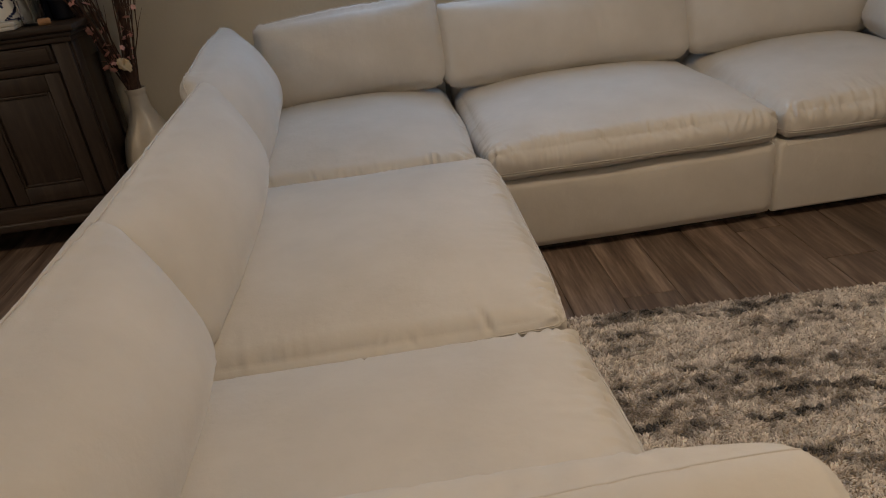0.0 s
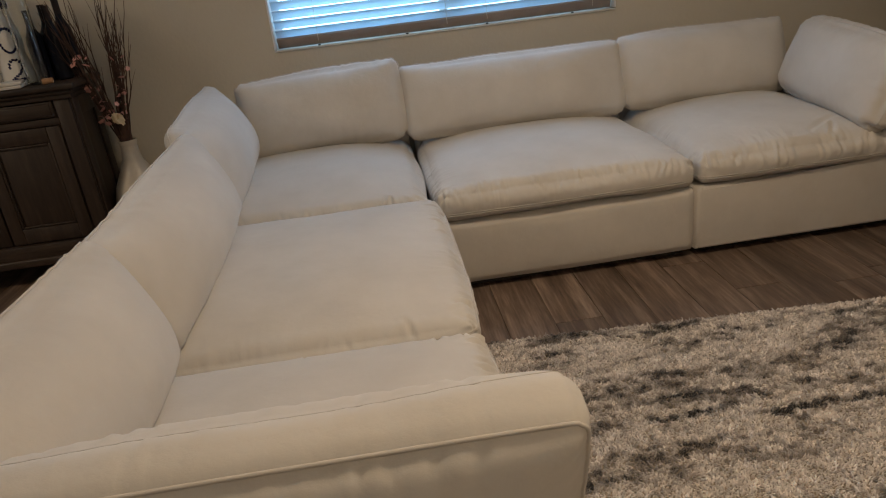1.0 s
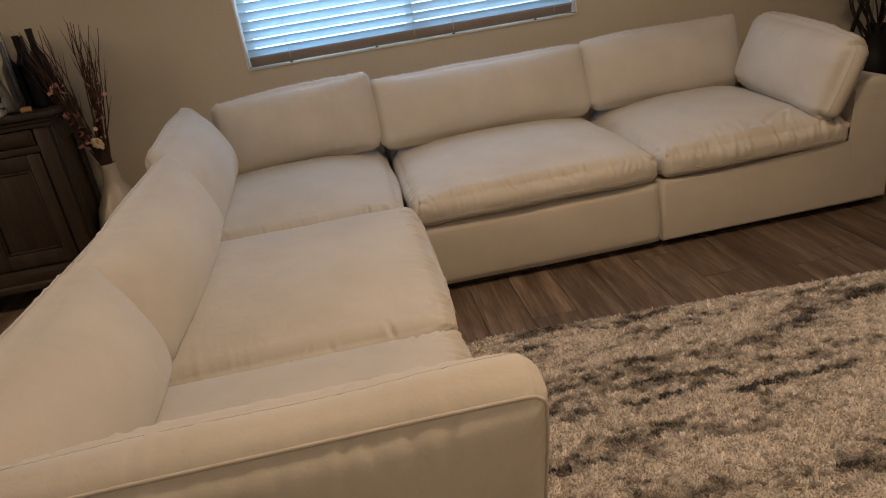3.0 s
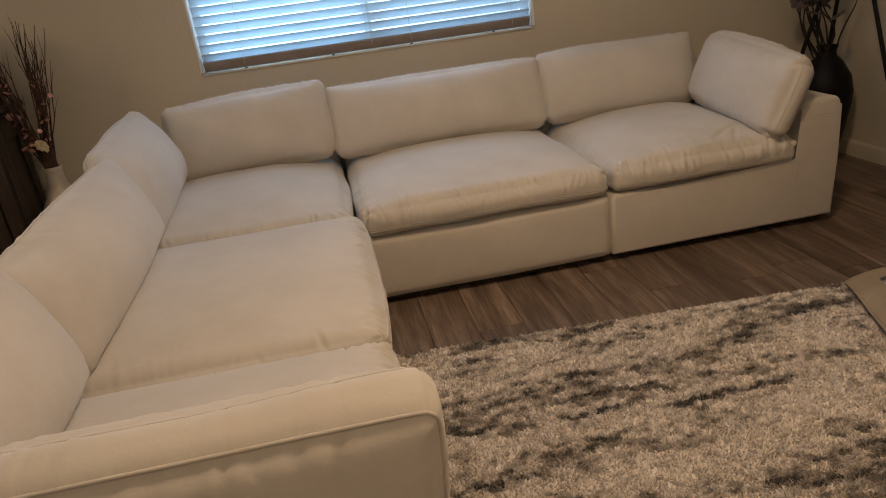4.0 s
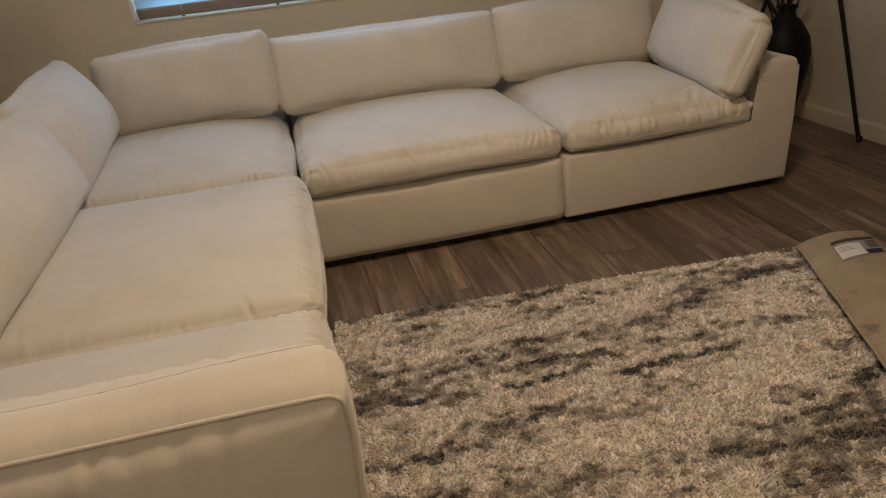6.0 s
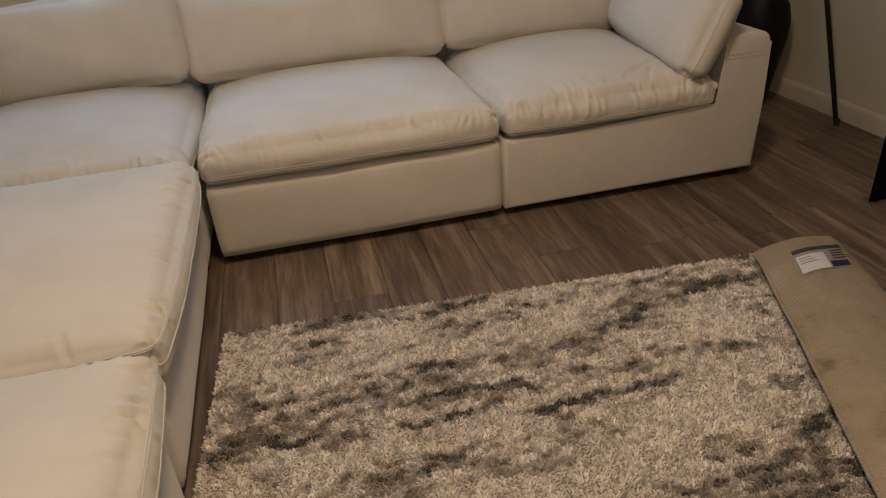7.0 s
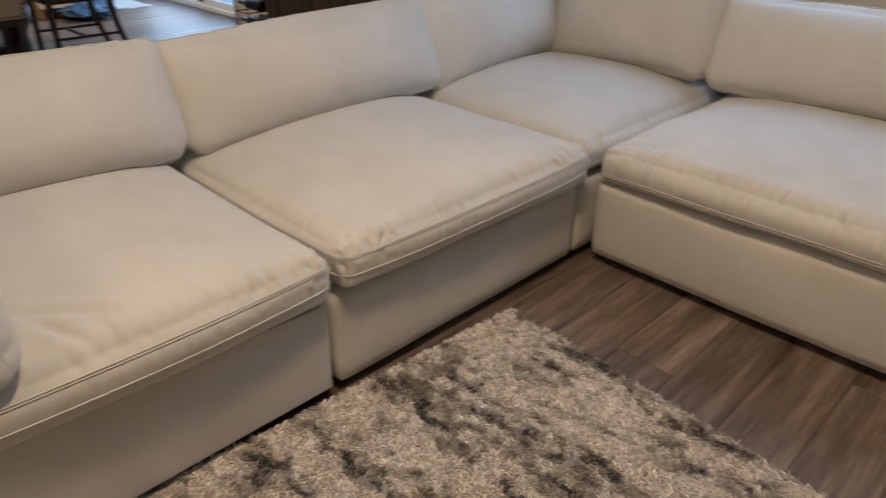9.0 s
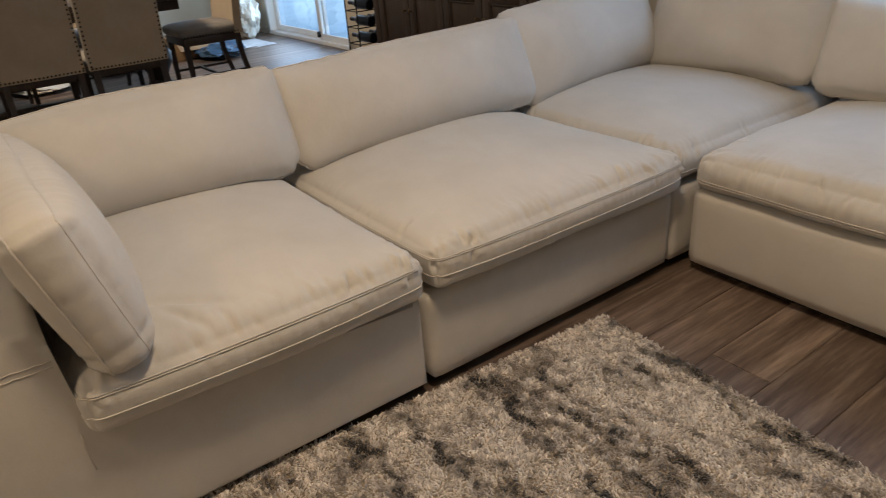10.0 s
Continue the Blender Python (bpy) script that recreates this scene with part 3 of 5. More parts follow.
def pillow_puckers(seed, count=46):
    """Creases that run in from all four seams of a boxed pillow."""
    rng = random.Random(seed)
    out = []
    for k in range(count):
        deep, wide = rng.uniform(0.003, 0.008), rng.uniform(0.006, 0.010)
        if k % 3:
            u, v = rng.uniform(-0.97, 0.97), rng.choice((-1.02, 1.02))
            out.append((u, v, u + rng.uniform(-0.05, 0.05), v * (1 - rng.uniform(0.2, 0.55)), deep, wide))
        else:
            u, v = rng.choice((-1.02, 1.02)), rng.uniform(-0.95, 0.95)
            out.append((u, v, u * (1 - rng.uniform(0.08, 0.22)), v + rng.uniform(-0.1, 0.1), deep, wide))
    return tuple(out)


def seat(root, m, x0, x1, y0, y1, seed, crown=0.066, seams=(-0.42, -0.56), wrinkle=0.005, creases=(), up=0.0):
    pad = Pad((x1 - x0, y1 - y0, 0.116), 0.044 if seams[0] > 0 else 0.056, crown, seed, 0.014, wrinkle, 0.009, 0.008, 0.0, creases=tuple(creases) + puckers(seed), low=0.55, turn=0.03, seams=seams)
    return cushion("seat_cushion", pad, m @ Matrix.Translation(((x0 + x1) / 2, (y0 + y1) / 2, 0.2975 + 0.058 + 0.004 + up)), root, seams, step=0.0068, pipe=0.0018)


def back(root, m, x0, x1, y_front, seed, height=0.335, lean=18, thick=0.085, z=0.456, tip=0.0, crown=0.072, creases=(), turn=0.028):
    """A loose knife-edged back cushion standing on the seat, leaning back."""
    pad = Pad((x1 - x0, height, thick), thick * 0.48, crown, seed, 0.010, 0.0042, 0.010, -0.006, 0.12, creases=creases, turn=turn, foot=0.062 / turn)
    mm = m @ Matrix.Translation(((x0 + x1) / 2, y_front + thick / 2 + 0.012, z)) @ pose(0, 0, 0, 90 - lean, 0, 0) @ pose(0, height / 2, 0, 0, 0, tip)
    return cushion("back_cushion", pad, mm, root, (0.0,), step=0.016)


def arm_module(m, label, seat_out, seed, lean, stand, drop, tall, plump, back_y, back_lean, tip, back_h=0.335, back_t=0.085, firm=False, back_tip=0.0, end=3.022):
    """The end module: a base and an arm in one upholstered piece. stand: how far the pillow stands from the arm."""
    x0, x1, y0, y1 = 2.008, end, -0.998, -0.01
    at = m @ Vector(((x0 + x1) / 2, (y0 + y1) / 2, 0))
    root = thing("sofa_module", at, label, "sofa", GROUP)
    aw, top = 0.182, 0.556
    prof = [(x0, 0.03), (x1, 0.03), (x1 + 0.002, 0.30), (x1, top - 0.042)]
    for i in range(1, 8):
        a = math.pi / 2 * i / 8
        prof.append((x1 - 0.034 + 0.034 * math.cos(a), top - 0.042 + 0.034 * math.sin(a) * 1.1))
    prof += [(x1 - aw * 0.5, top)]
    for i in range(1, 8):
        a = math.pi / 2 * i / 8
        prof.append((x1 - aw + 0.034 - 0.034 * math.sin(a), top - 0.042 + 0.034 * math.cos(a) * 1.1))
    prof += [(x1 - aw, top - 0.042), (x1 - aw - 0.001, 0.31), (x1 - aw - 0.012, 0.298), (x0 + 0.02, 0.296), (x0, 0.28)]
    bm = extruded(prof, y1 - y0, 0.016, 3)
    part("frame", bm, SOFA, root, "", 50, m @ Matrix.Translation((0, y0, 0)))
    seam_y = y0 + 0.0006
    for k, dz in enumerate((0.0, -0.013)):
        pts = [(x1 - aw + 0.004 + (aw - 0.006) * i / 14, seam_y - 0.001, top - 0.072 + dz + 0.004 * noise.noise(Vector((i * 0.5, seed + k, 0)))) for i in range(15)]
        part("seam", tube(pts, 0.0012, 5), PIPE, root, "", 180, m)
    part("seam", tube([(x1 - aw + 0.002, seam_y, 0.312), (x1 - aw + 0.002, seam_y, 0.265), (x1 - aw - 0.002, seam_y, 0.222)], 0.0016, 5), PIPE, root, "", 180, m)
    feet(root, m, x0, x1, y0, y1)
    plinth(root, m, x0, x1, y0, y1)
    seat_up = 0.009 if seat_out > 0.02 else 0.0
    back_frame(root, m, x0 - 0.003, x1 - aw - 0.002, -0.135, y1, seed)
    seat(root, m, x0 + 0.004, x1 - aw - 0.012, y0 - seat_out, -0.03, seed + 1, 0.070, SEAMS_HIGH if seat_up else SEAMS_LOW, up=seat_up, wrinkle=0.006, creases=((0.15, -0.86, 0.62, -0.62, 0.013, 0.013), (0.30, -0.97, 0.50, -0.72, 0.012, 0.012), (0.62, -0.97, 0.74, -0.66, 0.012, 0.011), (0.82, -0.97, 0.85, -0.74, 0.010, 0.010), (-0.1, -0.95, 0.05, -0.80, 0.004, 0.010)))
    back(root, m, x0 - 0.030, x1 - aw - 0.045, back_y, seed + 2, back_h + 0.01, back_lean, back_t, tip=back_tip, crown=0.157 - back_t)
    # the loose pillow against the arm
    piped = (0.80, -0.72) if firm else (0.62,)
    if firm:
        pad = Pad((0.765, tall, 0.118), 0.048, plump, seed + 3, 0.008, 0.0022, 0.010, 0.004, 0.45, square=6.0, turn=0.022, creases=pillow_puckers(seed), both=True, seams=piped)
    else:
        pad = Pad((0.74, tall, 0.108), 0.052, plump, seed + 3, 0.014, 0.005, 0.010, 0.02, 0.85, square=2.8, turn=0.06, seams=piped)
    lean_out = m @ Matrix.Translation((stand, -0.675 if firm else -0.672, drop)) @ pose(0, 0, 0, 0, 0, -90) @ pose(0, 0, 0, 90 - lean, 0, 0) @ pose(0, tall / 2, 0, 0, 0, tip)
    pillow = cushion("arm_pillow", pad, lean_out, root, piped[1:] if firm else piped, step=0.010, pipe=0.0030 if firm else 0.0016)
    if firm:
        part("seam", pad.seam(piped[0], 0.0013, out=0.0), PIPE, pillow, "", 180, lean_out)
    return root


CREASED = ((0.16, 0.75, 0.24, -0.45, 0.011, 0.013), (0.26, 0.70, 0.30, -0.30, 0.006, 0.011), (0.02, 0.35, 0.20, 0.70, 0.005, 0.012), (0.10, -0.10, 0.16, 0.55, 0.004, 0.012))


def armless_module(m, x0, x1, label, seat_out, seed, back_y, back_lean, back_h=0.335, back_t=0.085, back_tip=0.0):
    y0, y1 = -1.0, -0.01
    root = thing("sofa_module", m @ Vector(((x0 + x1) / 2, (y0 + y1) / 2, 0)), label, "sofa", GROUP)
    base_block(root, m, x0, x1, y0, y1, seed)
    feet(root, m, x0, x1, y0, y1)
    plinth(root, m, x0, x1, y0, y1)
    seat_up = 0.009 if seat_out > 0.02 else 0.0
    back_frame(root, m, x0 - 0.003, x1 + 0.003, -0.135, y1, seed + 4)
    seat(root, m, x0 + 0.002, x1 - 0.004, y0 - seat_out, -0.03, seed + 1, 0.066, SEAMS_HIGH if seat_up else SEAMS_LOW, up=seat_up)
    back(root, m, x0 - 0.045, x1 - 0.008, back_y, seed + 2, back_h, back_lean, back_t, tip=back_tip, crown=0.157 - back_t, creases=CREASED if seed == 11 else ())
    return root


RIGHT_RUN = RIGHT
LEFT_RUN = Matrix.Translation((-0.046, -0.03, 0)) @ LEFT
armless_module(RIGHT_RUN, 0.988, 2.0, "white linen armless sectional seat with thick loose cushions", 0.012, 11, -0.318, 18)
arm_module(RIGHT_RUN, "white linen sectional end seat with arm and pillow, near dark vase", 0.012, 21, 20, 2.728, 0.440, 0.345, 0.065, -0.318, 18, -6)
armless_module(LEFT_RUN, 1.02, 1.992, "white linen armless sectional seat beside the grey rug", 0.04, 31, -0.364, 21.5, 0.323, 0.06, -1.6)
arm_module(LEFT_RUN, "white linen sectional end seat with plump pillow against its arm", 0.04, 41, 15, 2.671, 0.430, 0.330, 0.053, -0.374, 20, 0, 0.312, 0.06, True, -0.8, 2.970)


def corner_module():
    root = thing("sofa_module", (0.47, -0.52, 0), "white linen corner sectional seat with two back cushions", "sofa", GROUP)
    base_block(root, RIGHT, -0.04, 0.955, -1.046, -0.01, 51)
    feet(root, RIGHT, -0.04, 0.955, -1.046, -0.01)
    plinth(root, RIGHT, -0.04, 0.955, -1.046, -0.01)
    back_frame(root, RIGHT, -0.03, 0.95, -0.135, -0.01, 52)
    back_frame(root, LEFT_RUN, 0.12, 1.0, -0.135, -0.01, 53)
    seat(root, RIGHT, 0.02, 0.957, -1.055, -0.03, 54, 0.078, up=0.008)
    back(root, RIGHT, 0.20, 0.940, -0.318, 55, 0.352, 15, tip=2.0, z=0.468)
    back(root, LEFT_RUN, 0.17, 1.03, -0.330, 56, 0.366, 23.5, 0.06, crown=0.095, tip=-3.4, z=0.462, turn=0.065)


corner_module()


# ---- shag rug ----
RUG_O, RUG_TURN = Vector((1.008, -1.423, 0)), radians(-4.6)
RUG_U = Vector((math.cos(RUG_TURN), math.sin(RUG_TURN), 0))
RUG_V = Vector((math.sin(RUG_TURN), -math.cos(RUG_TURN), 0))


def flap_edge(v):
    """The edge of the turned-over part, and the fold, at a distance v down the rug (world x, y)."""
    a = Vector((2.632, -1.575, 0)) + Vector((-0.366, -0.93, 0)) * v
    b = Vector((2.895, -1.585, 0)) + Vector((-0.300, -0.954, 0)) * v
    return a, b


# dark streaks of the pattern: x, y, half length, half width, depth
STREAKS = ((1.535, -1.962, 0.12, 0.016, 1.0), (1.91, -2.002, 0.20, 0.015, 1.1), (1.27, -1.832, 0.07, 0.014, 0.8), (1.0, -1.93, 0.05, 0.028, 1.0),
           (1.565, -1.876, 0.10, 0.014, 0.9), (2.11, -1.745, 0.09, 0.035, 0.6), (2.40, -1.665, 0.16, 0.035, 0.5), (1.17, -1.932, 0.06, 0.014, 0.9),
           (1.18, -2.158, 0.20, 0.016, 0.9), (2.10, -2.405, 0.10, 0.03, 0.9), (1.81, -2.350, 0.10, 0.03, 0.7), (1.04, -2.30, 0.06, 0.05, 0.7),
           (1.65, -1.515, 0.14, 0.018, 0.42), (1.40, -1.485, 0.14, 0.016, 0.45), (1.24, -1.62, 0.09, 0.03, 0.5), (2.25, -1.59, 0.12, 0.02, 0.5),
           (2.34, -1.945, 0.10, 0.018, 0.5), (2.36, -2.235, 0.06, 0.03, 0.7), (1.96, -2.50, 0.09, 0.03, 0.8), (1.46, -1.795, 0.16, 0.03, 0.35))
# pale patches
PALE = ((1.89, -1.74, 0.13, 0.05), (1.70, -2.045, 0.16, 0.035), (1.27, -1.985, 0.20, 0.030), (1.01, -2.0, 0.07, 0.045), (2.19, -2.11, 0.18, 0.06),
        (1.55, -1.72, 0.14, 0.04), (1.22, -2.21, 0.14, 0.035), (1.07, -2.20, 0.08, 0.03), (2.25, -1.88, 0.14, 0.05), (1.04, -1.615, 0.08, 0.05),
        (1.70, -1.925, 0.05, 0.035), (1.45, -1.55, 0.14, 0.025), (1.60, -2.25, 0.18, 0.05), (2.05, -1.62, 0.10, 0.03))

# taupe clouds: x, y, half length, half width, strength
CLOUDS = ((1.55, -2.37, 0.45, 0.07, 0.45), (2.10, -2.43, 0.20, 0.06, 0.5), (1.10, -2.33, 0.14, 0.06, 0.5), (1.30, -1.86, 0.28, 0.07, 0.38),
          (1.08, -1.80, 0.10, 0.12, 0.35), (2.12, -1.74, 0.14, 0.07, 0.45), (2.45, -1.66, 0.16, 0.06, 0.5), (1.35, -1.63, 0.16, 0.05, 0.3),
          (1.95, -1.93, 0.30, 0.03, 0.35), (1.75, -2.20, 0.25, 0.04, 0.3), (1.5, -1.48, 0.40, 0.03, 0.35))


def yarn_colour(x, y):
    cloud = noise.fractal(Vector((x * 2.6, y * 5.2, 3.1)), 0.9, 2.1, 4)
    streak = noise.fractal(Vector((x * 4.0 + 0.6 * y, y * 15.0, 8.7)), 0.8, 2.0, 4)
    mottle = noise.fractal(Vector((x * 9.0, y * 15.0, 6.2)), 0.8, 2.0, 3)
    fleck = 1.15 * noise.noise(Vector((x * 24, y * 42, 1.7))) + 0.45 * noise.noise(Vector((x * 62, y * 80, 7.7)))
    dark = pale = 0.0
    wob = 0.014 * noise.noise(Vector((x * 14, 0.7, 2.0))) + 0.012 * noise.noise(Vector((x * 40, 0.2, 2.0)))
    for sx, sy, a, b, k in STREAKS:
        d = ((x - sx) / a) ** 2 + ((y - sy + wob) / b) ** 2
        if d < 6:
            dark = max(dark, k * math.exp(-d * 1.1))
    for sx, sy, a, b in PALE:
        d = ((x - sx) / a) ** 2 + ((y - sy + wob) / b) ** 2
        if d < 6:
            pale = max(pale, math.exp(-d))
    haze = 0.0
    for sx, sy, a, b, k in CLOUDS:
        d = ((x - sx) / a) ** 2 + ((y - sy + 2 * wob) / b) ** 2
        if d < 6:
            haze = max(haze, k * math.exp(-d))
    grey = 0.20 + haze + 0.70 * cloud + 0.85 * streak + 0.50 * mottle + 1.0 * fleck + 0.45 * noise.noise(Vector((x * 110, y * 120, 5.0))) - 0.50 * pale
    grey = min(1.0, max(0.0, grey))
    black = dark * (1.0 + 1.1 * fleck + 0.3 * streak) + max(0.0, 1.15 * streak + 0.45 * cloud + 0.35 * mottle + 1.25 * fleck - 0.72 + 0.3 * haze) * (1 - pale)
    black = min(1.0, max(0.0, 1.45 * black - 0.06))
    cream, mid, ink = Vector((0.95, 0.878, 0.81)), Vector((0.28, 0.244, 0.216)), Vector((0.020, 0.018, 0.020))
    return cream.lerp(mid, grey).lerp(ink, black)


def build_rug():
    # ground weave, a thin slab under the pile
    n, w, verts, faces = 26, 0.010, [], []
    for i in range(n + 1):
        v = 2.75 * i / n
        left = RUG_O + RUG_V * v
        right = flap_edge(v)[1]
        for z in (0.0, w):
            verts += [(left.x, left.y, z), (right.x, right.y, z)]
    for i in range(n):
        a, b = 4 * i, 4 * i + 4
        faces += [(a, a + 1, b + 1, b), (a + 2, a + 3, b + 3, b + 2), (a, a + 2, b + 2, b), (a + 1, a + 3, b + 3, b + 1)]
    faces += [(0, 1, 3, 2), (4 * n, 4 * n + 1, 4 * n + 3, 4 * n + 2)]
    rug = tagged(part("rug", mesh(verts, faces), JUTE), "grey and cream shag rug with dark streaks, one side folded over", "rug")
    # pile: bent three-sided yarn ends
    rng = np.random.default_rng(5)
    step, pts = 0.0044, []
    vmax = 2.72
    for i in range(int(2.0 / step)):
        for j in range(int(vmax / step)):
            u, v = (i + rng.random()) * step, (j + rng.random()) * step
            if v > 1.55 and rng.random() > 0.4:
                continue
            p = RUG_O + RUG_U * u + RUG_V * v
            if p.x > flap_edge(max(0.0, (-1.58 - p.y) / 0.94))[0].x + 0.03 and p.y < -1.54:
                continue
            if p.x > 2.66 or (p.y > -1.60 and p.x > 2.65):
                continue
            pts.append((p.x, p.y))
    pts = np.array(pts)
    m = len(pts)
    # strands gather into tufts about two centimetres across
    cell = 0.0105
    jit = rng.uniform(-0.42, 0.42, (400, 400, 2))
    key = np.floor(pts / cell).astype(int)
    near = np.zeros_like(pts)
    best = np.full(m, 9.0)
    for di in (-1, 0, 1):
        for dj in (-1, 0, 1):
            k = key + (di, dj)
            c = (k + 0.5 + jit[k[:, 0] % 400, k[:, 1] % 400]) * cell
            d = np.hypot(*(c - pts).T)
            near[d < best] = c[d < best]
            best = np.minimum(best, d)
    flow = np.array([noise.noise(Vector((x * 30, y * 30, 4.4))) for x, y in near]) * 6.0 + rng.normal(0, 0.8, m)
    length = rng.uniform(0.0085, 0.0135, m) * (1.12 - 24 * best)
    lean = rng.uniform(0.6, 1.08, m)
    rad = rng.uniform(0.0013, 0.0024, m)
    way = np.stack([np.cos(flow), np.sin(flow)], 1) * 0.7 + (near - pts) * 60 + rng.normal(0, 0.25, (m, 2))
    tufts, back_to = np.unique(near.round(5), axis=0, return_inverse=True)
    own = np.array([tuple(yarn_colour(x, y)) for x, y in tufts])
    own *= np.clip(rng.normal(1.0, 0.13, (len(own), 1)), 0.6, 1.3)
    cols = own[back_to.ravel()] * rng.uniform(0.80, 1.10, (m, 1))
    rings = []
    for f, hz, thin in ((0.0, 0.0, 1.0), (0.40, 0.72, 1.15), (1.0, 1.0, 0.25)):
        c = np.zeros((m, 3))
        c[:, :2] = pts + way * (length * lean * f)[:, None]
        c[:, 2] = 0.009 + length * np.sqrt(1 - 0.72 * lean**2) * hz
        for k in range(3):
            a = flow + 2 * math.pi * k / 3
            q = c.copy()
            q[:, 0] += np.cos(a) * rad * thin
            q[:, 1] += np.sin(a) * rad * thin
            rings.append(q)
    verts = np.stack(rings, 1).reshape(-1, 3)
    base = (np.arange(m) * 9)[:, None]
    quads = []
    for r in (0, 3):
        for k in range(3):
            l = (k + 1) % 3
            quads.append(np.concatenate([base + r + k, base + r + l, base + r + 3 + l, base + r + 3 + k], 1))
    quads = np.concatenate(quads)
    me = bpy.data.meshes.new("pile")
    me.vertices.add(len(verts))
    me.vertices.foreach_set("co", verts.ravel())
    me.loops.add(quads.size)
    me.loops.foreach_set("vertex_index", quads.ravel())
    me.polygons.add(len(quads))
    me.polygons.foreach_set("loop_start", np.arange(0, quads.size, 4))
    me.update(calc_edges=True)
    layer = me.attributes.new("yarn", "FLOAT_COLOR", "POINT")
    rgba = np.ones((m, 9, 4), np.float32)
    # roots darker, tips lighter: shade between the strands put into the yarn colour
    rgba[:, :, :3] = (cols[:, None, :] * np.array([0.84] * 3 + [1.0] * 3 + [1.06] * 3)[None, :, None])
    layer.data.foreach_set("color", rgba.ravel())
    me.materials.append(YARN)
    smooth(me)
    pile = new("shag", me)
    pile.parent = rug
    tagged(pile, "long shaggy grey and cream yarn", kind="stuff")
    # the side that is turned over, showing the backing
    def lift(v, q):
        return 0.040 + 0.024 * math.sin(math.pi * min(1.0, q / 0.9)) ** 0.7 + 0.006 * noise.noise(Vector((v * 5, q * 3, 0.5))) - 0.010 * math.exp(-(v / 0.05) ** 2)

    n, k, top, low, faces = 40, 14, [], [], []
    for i in range(n + 1):
        v = 2.55 * i / n
        a, b = flap_edge(v)
        for j in range(k + 1):
            q = j / k
            p, z = a.lerp(b, min(1.0, q / 0.86)), lift(v, q)
            if q > 0.86:
                t = (q - 0.86) / 0.14
                p = b + (b - a).normalized() * (0.030 * math.sin(t * math.pi * 0.5))
                z = 0.012 + (z - 0.012) * math.cos(t * math.pi * 0.5)
            top.append((p.x, p.y, z))
            low.append((p.x, p.y, z - 0.007))
    w, c = k + 1, (n + 1) * (k + 1)
    for i in range(n):
        for j in range(k):
            f = (i * w + j, i * w + j + 1, (i + 1) * w + j + 1, (i + 1) * w + j)
            faces += [f, tuple(c + q for q in reversed(f))]
        faces.append((i * w, (i + 1) * w, c + (i + 1) * w, c + i * w))
    for j in range(k):
        faces.append((j, j + 1, c + j + 1, c + j))
    flap = part("folded_flap", mesh(top + low, faces), JUTE, rug, "tan woven jute backing of the folded side", 60)
    edge = []
    for i in range(n + 1):
        a, b = flap_edge(2.55 * i / n)
        edge.append((a.x, a.y, lift(2.55 * i / n, 0.0) - 0.003))
    part("bound_edge", tube(edge, 0.0065, 6), JUTE, flap)
    a, b = flap_edge(0.0)
    part("bound_edge", tube([(a.lerp(b, q / 0.86).x, a.lerp(b, q / 0.86).y + 0.001, lift(0.0, q) - 0.003) for q in [0.086 * i for i in range(11)]], 0.0055, 6), JUTE, flap)
    # care label stuck to the backing
    o, ex, ey = Vector((2.690, -1.655, 0.0725)), Vector((0.172, 0.006, 0.0)), Vector((-0.050, -0.118, 0.0))

    def patch(u0, u1, v0, v1, up):
        vs, fs, nu, nv = [], [], 6, 3
        for h in (up, up + 0.0008):
            for i in range(nu + 1):
                for j in range(nv + 1):
                    p = o + ex * (u0 + (u1 - u0) * i / nu) + ey * (v0 + (v1 - v0) * j / nv)
                    v = (-1.58 - p.y) / 0.942
                    a, b = flap_edge(v)
                    q = 0.86 * (p.x - a.x) / (b.x - a.x)
                    vs.append((p.x, p.y, lift(v, q) + 0.0016 + h))
        g, c = nv + 1, (nu + 1) * (nv + 1)
        for i in range(nu):
            for j in range(nv):
                f = (i * g + j, (i + 1) * g + j, (i + 1) * g + j + 1, i * g + j + 1)
                fs += [f, tuple(c + q for q in f)]
        rim = [i * g for i in range(nu + 1)] + [nu * g + j for j in range(1, g)] + [i * g + nv for i in reversed(range(nu))] + [j for j in reversed(range(1, nv))]
        for i, q in enumerate(rim):
            r = rim[(i + 1) % len(rim)]
            fs.append((q, r, c + r, c + q))
        return mesh(vs, fs)

    lab = part("care_label", patch(0, 1, 0, 1, 0.000), LABELGREY, flap, "printed care label in white, grey and navy")
    part("header_bar", patch(0, 1, 0, 0.16, 0.0012), LABELDARK, lab)
    part("white_panel", patch(0.02, 0.58, 0.30, 0.96, 0.0012), LABELWHITE, lab)
    part("dark_panel", patch(0.62, 0.98, 0.72, 0.96, 0.0012), LABELNAVY, lab)
    for i in range(4):
        part("text_bar", patch(0.72, 0.98, 0.24 + 0.11 * i, 0.29 + 0.11 * i, 0.0012), LABELDARK, lab)
    for i in range(3):
        part("text_bar", patch(0.06, 0.30 + 0.06 * i, 0.40 + 0.10 * i, 0.43 + 0.10 * i, 0.0022), LABELGREY, lab)
    return rug


build_rug()


